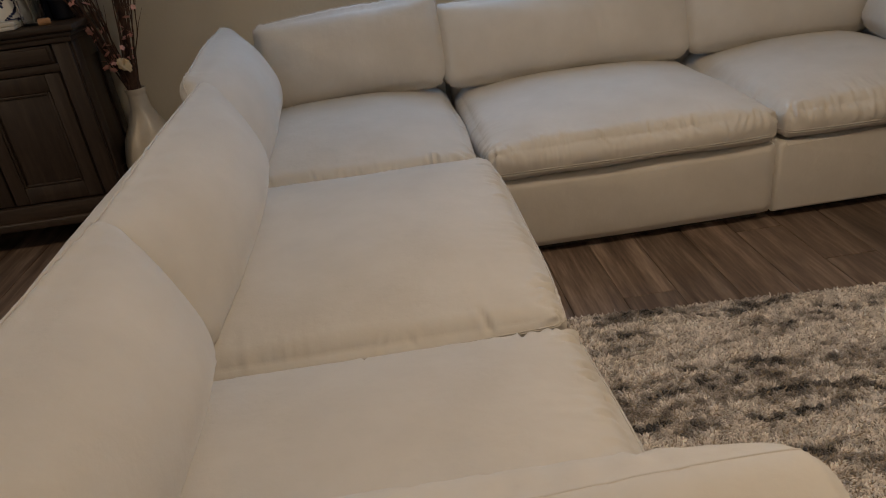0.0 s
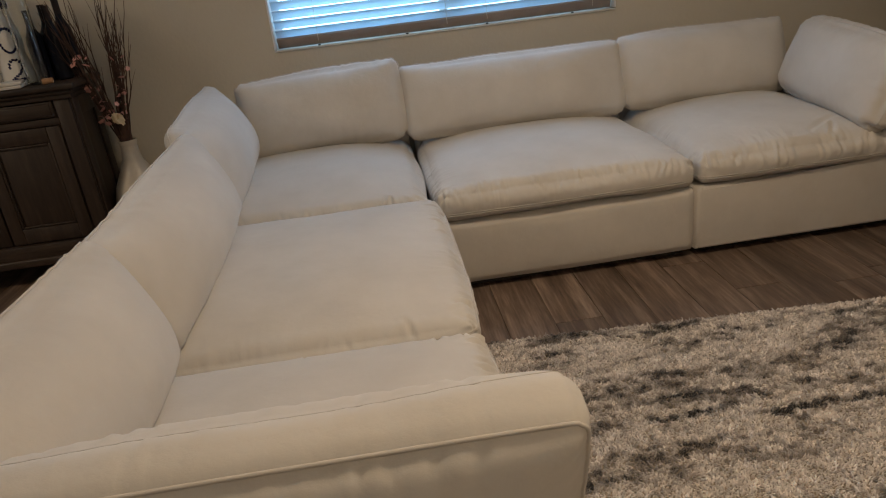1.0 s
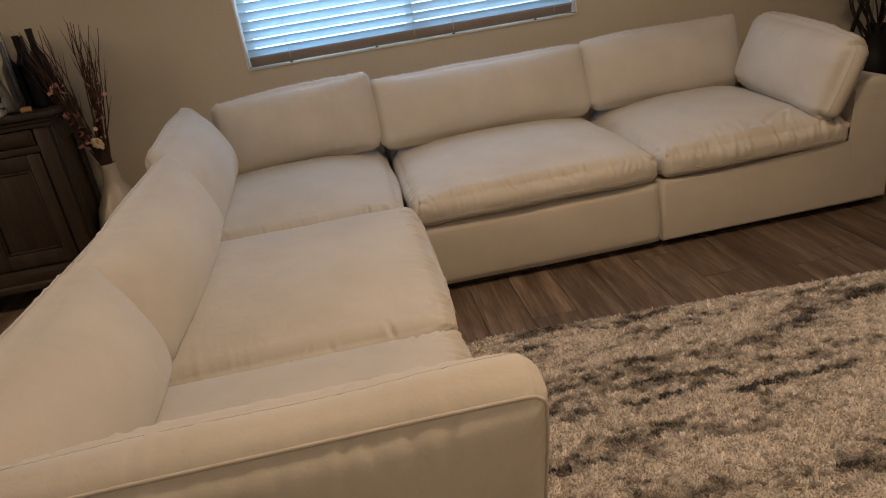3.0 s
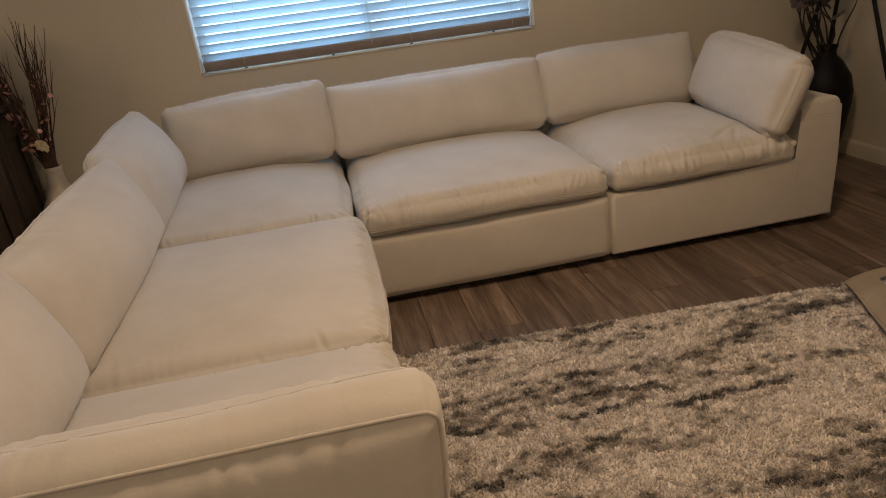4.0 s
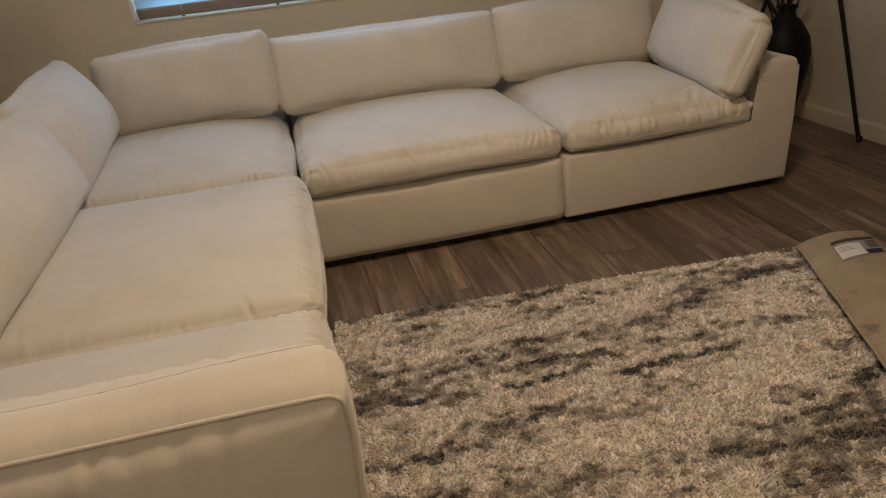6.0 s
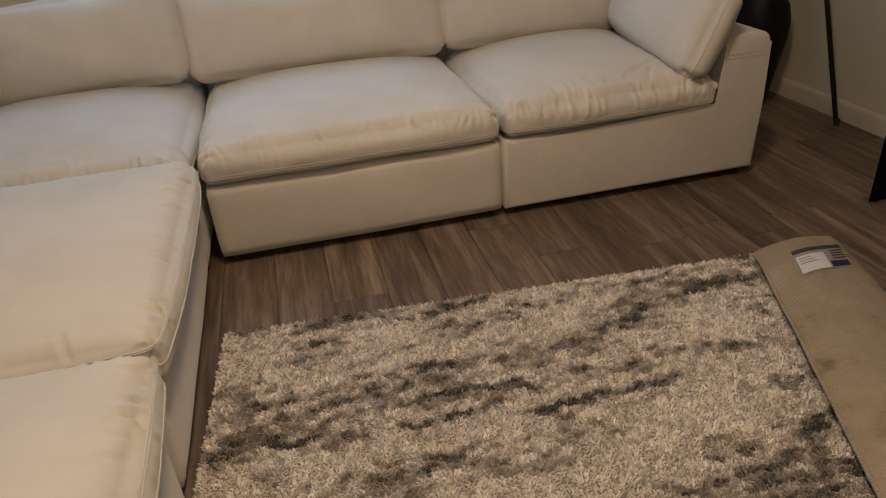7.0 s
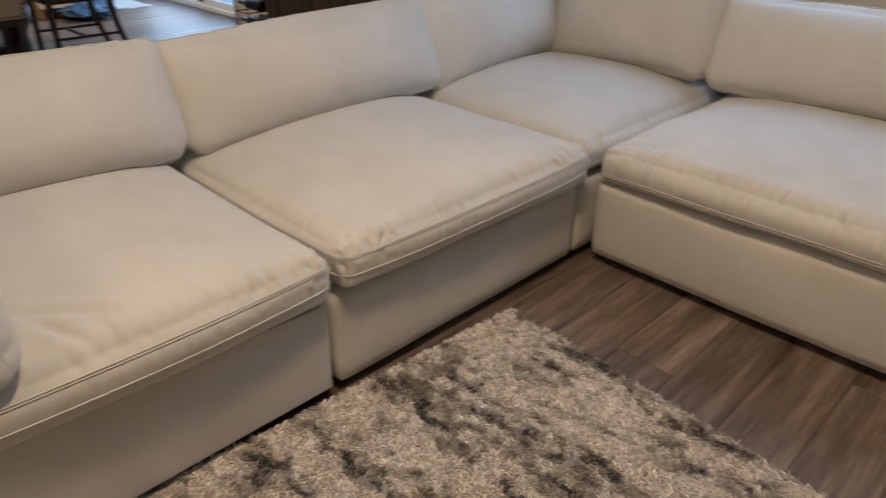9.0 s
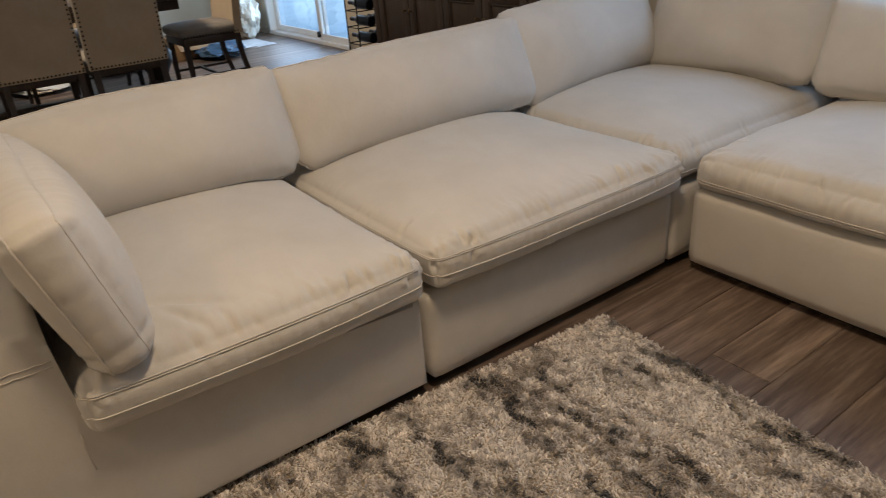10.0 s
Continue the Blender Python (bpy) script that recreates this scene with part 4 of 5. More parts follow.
# ---- sideboard and what stands on it ----
def build_sideboard():
    x0, x1, y0, y1, top = -2.12, -0.478, -0.285, 0.03, 0.915
    root = thing("sideboard", ((x0 + x1) / 2, (y0 + y1) / 2, 0), "dark-stained oak sideboard with panelled doors and drawers", "sideboard")
    part("body", box((x0 + 0.02, y0 + 0.02, 0.20), (x1 - 0.015, y1 - 0.01, top - 0.06), 0.004), DARKWOOD, root)
    slabs = [box((x0 - 0.035, y0 - 0.035, top - 0.028), (x1 + 0.04, y1, top), 0.009, 3), box((x0 - 0.018, y0 - 0.020, top - 0.046), (x1 + 0.022, y1, top - 0.027), 0.008, 3),
             box((x0 - 0.004, y0 - 0.008, top - 0.066), (x1 + 0.008, y1, top - 0.045), 0.004)]
    part("top", join(*slabs), DARKWOOD_H, root)
    part("plinth", join(box((x0 - 0.006, y0 - 0.012, 0.15), (x1 + 0.006, y1, 0.215), 0.006), box((x0 - 0.018, y0 - 0.022, 0.115), (x1 + 0.018, y1, 0.152), 0.008, 3)), DARKWOOD_H, root)
    for x in (x0 + 0.05, (x0 + x1) / 2, x1 - 0.05):
        for y in (y0 + 0.03, y1 - 0.05):
            part("foot", lathe([(0.030, 0), (0.036, 0.03), (0.028, 0.07), (0.04, 0.118)], (x, y, 0), 16), DARKWOOD, root)
    for x in (x0 + 0.012, x1 - 0.075):
        part("stile", box((x, y0 + 0.004, 0.215), (x + 0.063, y0 + 0.03, top - 0.066), 0.004), DARKWOOD, root)
    part("side_panel", join(box((x1 - 0.016, y0 + 0.03, 0.215), (x1 - 0.004, y0 + 0.09, top - 0.066), 0.002), box((x1 - 0.016, y1 - 0.07, 0.215), (x1 - 0.004, y1 - 0.012, top - 0.066), 0.002),
                            box((x1 - 0.016, y0 + 0.09, top - 0.15), (x1 - 0.004, y1 - 0.07, top - 0.066), 0.002), box((x1 - 0.016, y0 + 0.09, 0.215), (x1 - 0.004, y1 - 0.07, 0.30), 0.002)), DARKWOOD, root)
    part("rail", box((x0 + 0.075, y0 + 0.006, 0.742), (x1 - 0.075, y0 + 0.03, 0.772), 0.004), DARKWOOD_H, root)
    left, w = x0 + 0.08, (x1 - x0 - 0.16) / 4
    for i in range(4):
        a, b = left + w * i + 0.004, left + w * (i + 1) - 0.004
        dr = part("drawer", box((a, y0 + 0.002, 0.776), (b, y0 + 0.028, 0.846), 0.006, 3), DARKWOOD_H, root)
        part("drawer_bead", join(box((a + 0.012, y0 - 0.003, 0.786), (b - 0.012, y0 + 0.004, 0.836), 0.003)), DARKWOOD_H, dr)
        door = part("door", join(box((a, y0 + 0.002, 0.222), (a + 0.058, y0 + 0.026, 0.738), 0.004), box((b - 0.058, y0 + 0.002, 0.222), (b, y0 + 0.026, 0.738), 0.004),
                                 box((a + 0.058, y0 + 0.002, 0.222), (b - 0.058, y0 + 0.026, 0.292), 0.004), box((a + 0.058, y0 + 0.002, 0.672), (b - 0.058, y0 + 0.026, 0.738), 0.004)), DARKWOOD, root)
        part("door_panel", box((a + 0.056, y0 + 0.012, 0.290), (b - 0.056, y0 + 0.020, 0.674), 0.003), DARKWOOD, door)
        part("panel_moulding", join(box((a + 0.060, y0 + 0.004, 0.294), (a + 0.070, y0 + 0.016, 0.670), 0.003), box((b - 0.070, y0 + 0.004, 0.294), (b - 0.060, y0 + 0.016, 0.670), 0.003),
                                    box((a + 0.070, y0 + 0.004, 0.294), (b - 0.070, y0 + 0.016, 0.304), 0.003), box((a + 0.070, y0 + 0.004, 0.660), (b - 0.070, y0 + 0.016, 0.670), 0.003)), DARKWOOD, door)
        kx = b - 0.028 if i % 2 == 0 else a + 0.028
        knob = lathe([(0.005, 0), (0.004, 0.010), (0.009, 0.014), (0.010, 0.019), (0.006, 0.023), (0.0, 0.024)], (0, 0, 0), 14)
        part("knob", knob, BRASS, door, "aged brass knob", 40, Matrix.Translation((kx, y0 + 0.002, 0.585)) @ pose(0, 0, 0, 90))
    return top


TOP = build_sideboard()


def wine_bottle(x, y, z, h=0.31, tilt=None):
    m = Matrix.Translation((x, y, z)) if tilt is None else tilt
    root = new("wine_bottle")
    root.matrix_basis = m
    tagged(root, "dark glass wine bottle standing on the sideboard", "bottle", "bottles on the sideboard")
    ORIGIN[root] = Vector((0, 0, 0))
    k = h / 0.31
    part("glass_body", lathe([(0.0, 0.004), (0.030, 0.0), (0.037, 0.006), (0.0375, 0.17 * k), (0.034, 0.195 * k), (0.020, 0.222 * k), (0.0145, 0.24 * k), (0.0138, 0.295 * k), (0.0, 0.296 * k)], (0, 0, 0), 24), WINEGLASS, root)
    part("foil_cap", lathe([(0.0146, 0.248 * k), (0.0146, 0.30 * k), (0.0158, 0.301 * k), (0.0158, h), (0.0, h)], (0, 0, 0), 20), FOIL, root)
    return root


for x, y, h in ((-0.515, -0.045, 0.335), (-0.580, -0.045, 0.315), (-0.530, -0.130, 0.31), (-0.610, -0.130, 0.30)):
    wine_bottle(x, y, TOP, h)


def ceramic_bottle(x, y, s, material, label):
    root = thing("ceramic_bottle", (x, y, TOP), label, "bottle")
    k = s
    body = part("bottle_body", lathe([(0.0, 0.003), (0.058 * k, 0.0), (0.066 * k, 0.012 * k), (0.064 * k, 0.05 * k), (0.055 * k, 0.10 * k), (0.046 * k, 0.132 * k), (0.050 * k, 0.16 * k), (0.053 * k, 0.19 * k),
                                      (0.046 * k, 0.235 * k), (0.026 * k, 0.275 * k), (0.018 * k, 0.30 * k), (0.018 * k, 0.325 * k), (0.0, 0.326 * k)], (x, y, TOP), 28), material, root)
    part("stopper", lathe([(0.022 * k, 0.322 * k), (0.030 * k, 0.335 * k), (0.028 * k, 0.352 * k), (0.012 * k, 0.365 * k), (0.017 * k, 0.38 * k), (0.0, 0.392 * k)], (x, y, TOP), 20), COBALT, root)

    def radius(z):
        prof = ((0.012, 0.066), (0.05, 0.064), (0.10, 0.055), (0.132, 0.046), (0.16, 0.050), (0.19, 0.053), (0.235, 0.046))
        for (za, ra), (zb, rb) in zip(prof, prof[1:]):
            if z <= zb:
                return ra + (rb - ra) * max(0.0, (z - za) / (zb - za))
        return 0.046

    # painted dashes in a hooked scroll below and a tall ring above
    dashes = []
    for i in range(9):
        q = math.pi * (1.05 - 1.35 * i / 8)
        dashes.append((0.42 * math.cos(q), 0.084 + 0.026 * math.sin(q)))
    for i in range(1, 6):
        dashes.append((0.36 - 0.74 * i / 5, 0.064 - 0.036 * i / 5))
    for i in range(1, 6):
        dashes.append((-0.38 + 0.80 * i / 5, 0.028))
    for i in range(22):
        q = 2 * math.pi * i / 22
        dashes.append((0.62 * math.cos(q), 0.190 + 0.050 * math.sin(q)))
    for da, z in dashes:
        a = -1.13 + da
        r = radius(z) * k + 0.0005
        p = Vector((x + r * math.cos(a), y + r * math.sin(a), TOP + z * k))
        bm = box((-0.0016, -0.0066, -0.0046), (0.0016, 0.0066, 0.0046), 0.0012, 1)
        part("painted_dash", bm, COBALT, body, "", 40, Matrix.Translation(p) @ Matrix.Rotation(a, 4, "Z") @ Matrix.Rotation(da * 3.0, 4, "X"))
    return root


ceramic_bottle(-0.715, -0.15, 1.0, CERAMIC, "white ceramic bell bottle with dark blue painted scrolls")
ceramic_bottle(-0.765, -0.03, 0.98, VASEWHITE, "cream ceramic bell bottle with dark blue painted scrolls")


def carafe():
    root = thing("glass_carafe", (-0.612, -0.205, TOP), "tall clear glass cylinder vase on the sideboard", "vase")
    part("glass", lathe([(0.0, 0.0), (0.046, 0.0), (0.046, 0.36), (0.042, 0.36), (0.042, 0.012), (0.0, 0.012)], (-0.612, -0.205, TOP), 28), CLEAR, root)
    mug = thing("glass_mug", (-0.825, -0.19, TOP), "small clear glass mug with handle", "mug")
    part("bowl", lathe([(0.0, 0.0), (0.034, 0.0), (0.038, 0.05), (0.036, 0.10), (0.033, 0.10), (0.034, 0.05), (0.030, 0.01), (0.0, 0.01)], (-0.825, -0.19, TOP), 24), CLEAR, mug)
    part("handle", tube([(-0.825 + 0.036 + 0.026 * math.sin(a), -0.19, TOP + 0.05 - 0.032 * math.cos(a)) for a in [math.pi * i / 10 for i in range(11)]], 0.005, 8), CLEAR, mug)
    coasters = thing("coaster_stack", (-0.715, -0.262, TOP), "two square white stone coasters stacked", "coasters")
    for i, turn in enumerate((8, 14)):
        part("coaster", box((-0.055, -0.045, 0), (0.055, 0.045, 0.013), 0.003), STONE, coasters, "", 40, Matrix.Translation((-0.715, -0.262, TOP + 0.0005 + 0.0145 * i)) @ pose(0, 0, 0, 0, 0, turn))
    cork = thing("cork", (-0.585, -0.268, TOP), "loose bottle cork lying on the sideboard", "cork")
    part("cork_body", lathe([(0.010, 0), (0.0125, 0.003), (0.012, 0.040), (0.010, 0.043)], (0, 0, 0), 14), CORK, cork, "", 40, Matrix.Translation((-0.575, -0.268, TOP + 0.0125)) @ pose(0, 0, 0, 0, 90, 12))


carafe()


def wine_rack():
    x0, x1, y0, y1 = -2.48, -2.32, -0.30, 0.02
    root = thing("wine_rack", ((x0 + x1) / 2, (y0 + y1) / 2, 0), "black metal floor wine rack beside the sideboard", "rack")
    for x in (x0, x1):
        for y in (y0, y1):
            part("post", tube([(x, y, 0), (x, y, 1.05)], 0.005, 8), BLACKMETAL, root)
    for i in range(9):
        z = 0.08 + 0.115 * i
        for x in (x0, x1):
            part("crossbar", tube([(x, y0, z), (x, y1, z)], 0.004, 6), BLACKMETAL, root)
        for y in (y0, y1):
            part("crossbar", tube([(x0, y, z), (x1, y, z)], 0.004, 6), BLACKMETAL, root)
        for k, y in enumerate((y0 + 0.085, y1 - 0.085)):
            lie = Matrix.Translation((x1 + 0.06, y, z + 0.0425)) @ pose(0, 0, 0, 0, -90, 0)
            b = wine_bottle(0, 0, 0, 0.30, lie)
            tagged(b, "dark wine bottle lying in the metal rack", "bottle", "bottles in the rack")


wine_rack()


# ---- vases and branches ----
def blossom(at, size, rng, material, petals=5):
    bms = []
    turn = Euler((rng.uniform(-1, 1), rng.uniform(-1, 1), rng.uniform(0, 6))).to_matrix().to_4x4()
    for i in range(petals):
        a = 2 * math.pi * i / petals
        pts, faces = [], []
        for j, (l, w, h) in enumerate(((0.0, 0.12, 0.0), (0.45, 0.42, 0.16), (0.8, 0.36, 0.22), (1.0, 0.08, 0.16))):
            for s in (-1, 1):
                pts.append(Vector((l * math.cos(a) - s * w * math.sin(a), l * math.sin(a) + s * w * math.cos(a), h)) * size)
        for j in range(3):
            faces.append((2 * j, 2 * j + 1, 2 * j + 3, 2 * j + 2))
        bms.append(mesh([turn @ p + Vector(at) for p in pts], faces))
    return join(*bms)


def branch_points(start, end, rng, sway, n=12):
    start, end = Vector(start), Vector(end)
    s = rng.uniform(0, 50)
    out = []
    for i in range(n + 1):
        q = i / n
        off = Vector((noise.noise(Vector((s, q * 3, 0))), noise.noise(Vector((s, 0, q * 3))), 0)) * sway * q
        out.append(start.lerp(end, q) + off)
    return out


def cream_vase():
    x, y = -0.352, -0.13
    root = thing("floor_vase", (x, y, 0), "tall cream ceramic floor vase with narrow neck", "vase")
    prof = [(0.0, 0.004), (0.07, 0.0), (0.078, 0.01), (0.095, 0.10), (0.125, 0.24), (0.128, 0.31), (0.105, 0.40), (0.065, 0.475), (0.042, 0.53), (0.037, 0.585), (0.032, 0.585), (0.032, 0.5), (0.0, 0.45)]
    part("lip", lathe([(0.033, 0.583), (0.0375, 0.585), (0.043, 0.606), (0.041, 0.611), (0.037, 0.610), (0.032, 0.588)], (x, y, 0), 40), VASEWHITE, root)
    part("body", lathe(prof, (x, y, 0), 40), VASEWHITE, root)
    rng = random.Random(3)
    spray = thing("twig_arrangement", (x, y, 0.46), "bundle of dry brown twigs with pink blossoms", "dried flowers")
    n = 0
    for i in range(44):
        side = -1 if i % 2 else 1
        fan = rng.gauss(-0.140 if side < 0 else 0.092, 0.040 if side < 0 else 0.026)
        end = (x + fan + rng.uniform(-0.03, 0.03), y + rng.uniform(-0.08, 0.06), rng.uniform(1.04, 1.26) if side < 0 else rng.uniform(1.00, 1.26))
        pts = branch_points((x + rng.uniform(-0.022, 0.022), y + rng.uniform(-0.022, 0.022), 0.60), end, rng, 0.030)
        part("twig", tube(pts, [0.0040 * (1 - 0.66 * k / 12) for k in range(13)], 5), TWIG, spray)
        for k in (6, 8, 9, 10):
            if rng.random() < 0.5:
                p = pts[k]
                d = (pts[k] - pts[k - 2]).normalized()
                tip = p + d * rng.uniform(0.07, 0.14) + Vector((rng.uniform(-0.03, 0.03), rng.uniform(-0.02, 0.02), 0))
                part("twiglet", tube([p, p.lerp(tip, 0.5) + Vector((rng.uniform(-0.006, 0.006), 0, 0)), tip], [0.0017, 0.0013, 0.0006], 4), TWIG, spray)
    for i in range(40):
        q = rng.random()
        z = 0.70 + 0.30 * q**1.1
        side = rng.choice((-1, -1, 1))
        px = x + (-0.155 * (z - 0.6) / 0.57 if side < 0 else 0.092 * (z - 0.6) / 0.57 + 0.006) + rng.gauss(0, 0.022)
        part("blossom", blossom((px, y - 0.03 + rng.uniform(-0.035, 0.02), z), rng.uniform(0.010, 0.018), rng, PINK), PINK, spray)
    for i in range(5):
        part("cream_flower", blossom((x + 0.008, y - 0.06, 0.715 + 0.002 * i), 0.036 - 0.004 * i, rng, CREAMFLOWER, 8), CREAMFLOWER, spray)
    part("ribbon_stem", tube([(x, y, 0.5), (x, y, 0.6), (x + 0.002, y, 0.69)], [0.022, 0.024, 0.029], 14), TWIG, spray)


cream_vase()


def black_vase():
    x, y = 3.52, -0.25
    root = thing("floor_vase", (x, y, 0), "black glazed teardrop floor vase with flared lip", "vase")
    prof = [(0.0, 0.004), (0.075, 0.0), (0.082, 0.01), (0.092, 0.08), (0.113, 0.20), (0.133, 0.32), (0.137, 0.39), (0.122, 0.47), (0.080, 0.54), (0.048, 0.572), (0.041, 0.598), (0.036, 0.598), (0.036, 0.55), (0.0, 0.50)]
    part("lip", lathe([(0.036, 0.596), (0.042, 0.598), (0.053, 0.620), (0.051, 0.624), (0.046, 0.622), (0.036, 0.600)], (x, y, 0), 40), VASEBLACK, root)
    part("body", lathe(prof, (x, y, 0), 40), VASEBLACK, root)
    rng = random.Random(8)
    spray = thing("branch_arrangement", (x, y, 0.47), "curly black branches with dusky silk flowers", "dried flowers")
    for i in range(15):
        a = rng.uniform(0, 2 * math.pi)
        pts = []
        spread = rng.uniform(0.06, 0.20)
        curl = rng.uniform(4, 7)
        for k in range(17):
            q = k / 16
            bell = math.sin(q * math.pi * 0.62) ** 1.1
            px = x + 0.014 * math.cos(a) + spread * bell * math.cos(a + 0.4 * math.sin(curl * q)) + 0.015 * math.sin(curl * q * 2 + i)
            py = y + 0.014 * math.sin(a) + 0.7 * spread * bell * math.sin(a + 0.4 * math.sin(curl * q))
            pts.append(Vector((min(px, 3.70), min(py, 0.03), 0.49 + 0.62 * q)))
        part("branch", tube(pts, [0.0052 * (1 - 0.6 * k / 16) for k in range(17)], 6), TWIGBLACK, spray)
        for k in (9, 12, 14, 16):
            if rng.random() < 0.72:
                p = pts[k] + Vector((rng.uniform(-0.03, 0.02), rng.uniform(-0.03, 0.01), rng.uniform(-0.01, 0.02)))
                part("flower", blossom(p, rng.uniform(0.026, 0.045), rng, MAUVE, 6), MAUVE, spray)
    for p in ((3.36, -0.34, 0.80), (3.31, -0.30, 0.93), (3.40, -0.36, 0.88), (3.45, -0.40, 0.78)):
        part("flower", blossom(p, 0.042, rng, MAUVE, 6), MAUVE, spray)


black_vase()


def tripod_lamp():
    hub = Vector((3.47, -0.42, 1.30))
    root = thing("floor_lamp", (3.5, -0.4, 0), "thin black metal tripod floor lamp in the corner", "lamp")
    for f in ((3.665, -0.69, 0.0), (3.30, -0.10, 0.0), (3.58, -0.10, 0.0)):
        f = Vector(f)
        d = (hub - f).normalized()
        part("leg", tube([f + Vector((0, 0, 0.002)), f.lerp(hub, 0.5), hub], [0.0105, 0.0105, 0.010], 10), BLACKMETAL, root)
        part("foot_cap", lathe([(0.013, 0.0), (0.013, 0.03)], (f.x, f.y, 0), 10), FOOT, root)
    part("hub", lathe([(0.03, 0), (0.034, 0.02), (0.03, 0.06), (0.012, 0.07), (0.012, 0.16)], (hub.x, hub.y, hub.z - 0.03), 16), BLACKMETAL, root)


tripod_lamp()


def curtain():
    root = thing("curtain", (3.40, -1.9, 0.0), "navy blue floor-length curtain hanging in soft folds", "curtain")
    n, rows, verts, faces = 90, 10, [], []
    a, b = Vector((3.195, -1.395, 0)), Vector((3.62, -2.55, 0))
    for j in range(rows + 1):
        z = 0.015 + 2.3 * j / rows
        for i in range(n + 1):
            q = i / n
            p = a.lerp(b, q)
            wav = 0.045 * math.sin(q * 42 + 0.4 * math.sin(q * 9)) * (1 - 0.25 * j / rows)
            side = Vector((0.94, 0.34, 0))
            p = p + side * (wav + 0.045)
            if q < 0.02:
                p = p - side * 0.03
            verts.append((p.x, p.y, z + 0.004 * math.sin(q * 31)))
    for j in range(rows):
        for i in range(n):
            k = j * (n + 1) + i
            faces.append((k, k + 1, k + n + 2, k + n + 1))
    bm = mesh(verts, faces)
    bmesh.ops.solidify(bm, geom=bm.faces[:], thickness=0.004)
    part("cloth", bm, NAVY, root, "", 180)
    part("rod", tube([a + Vector((0.05, 0.02, 2.33)), b + Vector((0.05, 0.0, 2.33))], 0.012, 10), BLACKMETAL, root)


curtain()

# a small white socket adapter lying by the sofa end
adapter = thing("plug_adapter", (3.22, -0.62, 0), "small white plastic adapter lying on the floor", "adapter")
part("case", box((3.19, -0.64, 0.0), (3.26, -0.60, 0.016), 0.004), VINYL, adapter)


# ---- dining area ----
def dining_chair():
    """Faces +y from its own origin under the seat; the back is at -y."""
    root = thing("dining_chair", (0, 0, 0), "dark wood dining chair in tan linen with nailhead trim", "chair", "chairs round the dining table")
    w, d = 0.46, 0.44
    pad = Pad((w, d + 0.02, 0.075), 0.03, 0.022, 61, 0.006, 0.002, 0.004, 0.01)
    part("seat", pad.mesh(0.04), SEATCLOTH, root, "grey upholstered seat", 180, Matrix.Translation((0, 0.0, 0.475)))
    part("seat_rail", join(box((-w / 2 + 0.01, d / 2 - 0.03, 0.385), (w / 2 - 0.01, d / 2 - 0.008, 0.44), 0.004), box((-w / 2 + 0.01, -d / 2 + 0.008, 0.385), (w / 2 - 0.01, -d / 2 + 0.03, 0.44), 0.004),
                           box((-w / 2 + 0.01, -d / 2 + 0.03, 0.385), (-w / 2 + 0.03, d / 2 - 0.03, 0.44), 0.004), box((w / 2 - 0.03, -d / 2 + 0.03, 0.385), (w / 2 - 0.01, d / 2 - 0.03, 0.44), 0.004)), ESPRESSO, root)
    n, verts, faces = 14, [], []
    for j in range(n + 1):
        q = j / n
        z = 0.43 + 0.62 * q
        y = -d / 2 - 0.015 - 0.10 * q**1.6
        for x, yy in ((-w / 2, y + 0.06), (-w / 2, y), (0, y - 0.012), (w / 2, y), (w / 2, y + 0.06), (0, y + 0.05)):
            verts.append((x, yy, z))
    for j in range(n):
        for k in range(6):
            l = (k + 1) % 6
            faces.append((6 * j + k, 6 * j + l, 6 * j + 6 + l, 6 * j + 6 + k))
    faces += [tuple(range(6)), tuple(6 * n + k for k in range(6))]
    part("backrest", mesh(verts, faces), CHAIRCLOTH, root, "", 50)
    nails = []
    for i in range(21):
        x = -w / 2 + 0.012 + (w - 0.024) * i / 20
        nails.append((x, -d / 2 - 0.019 - 0.012 * (1 - abs(x) / (w / 2)), 0.443))
    for j in range(22):
        q = (j + 1) / 24
        for x in (-w / 2 + 0.010, w / 2 - 0.010):
            nails.append((x, -d / 2 - 0.018 - 0.10 * q**1.6, 0.43 + 0.62 * q))
    bms = []
    for x, y, z in nails:
        b = lathe([(0.0065, 0), (0.005, 0.003), (0.0, 0.0045)], (0, 0, 0), 8)
        bmesh.ops.transform(b, matrix=Matrix.Translation((x, y, z)) @ pose(0, 0, 0, 90), verts=b.verts)
        bms.append(b)
    for i in range(19):
        for x in (-w / 2 - 0.004, w / 2 + 0.004):
            b = lathe([(0.0065, 0), (0.005, 0.003), (0.0, 0.0045)], (0, 0, 0), 8)
            bmesh.ops.transform(b, matrix=Matrix.Translation((x, -d / 2 + 0.02 + 0.40 * i / 18, 0.449)) @ pose(0, 0, 0, 0, math.copysign(90, x)), verts=b.verts)
            bms.append(b)
    tagged(part("nailhead_trim", join(*bms), NAIL, root), "dark bronze nailheads", kind="stuff")
    for x in (-w / 2 + 0.03, w / 2 - 0.03):
        part("leg", tube([(x, d / 2 - 0.028, 0.0), (x, d / 2 - 0.028, 0.43)], [0.019, 0.027], 4), ESPRESSO, root)
        pts = [(x, -d / 2 + 0.02 - 0.09 * (1 - q) ** 2, 0.43 * q) for q in [i / 6 for i in range(7)]]
        part("leg", tube(pts, [0.018 + 0.008 * i / 6 for i in range(7)], 4), ESPRESSO, root)
        part("stretcher", tube([(x, d / 2 - 0.03, 0.16), (x, -d / 2 - 0.015, 0.16)], 0.012, 4), ESPRESSO, root)
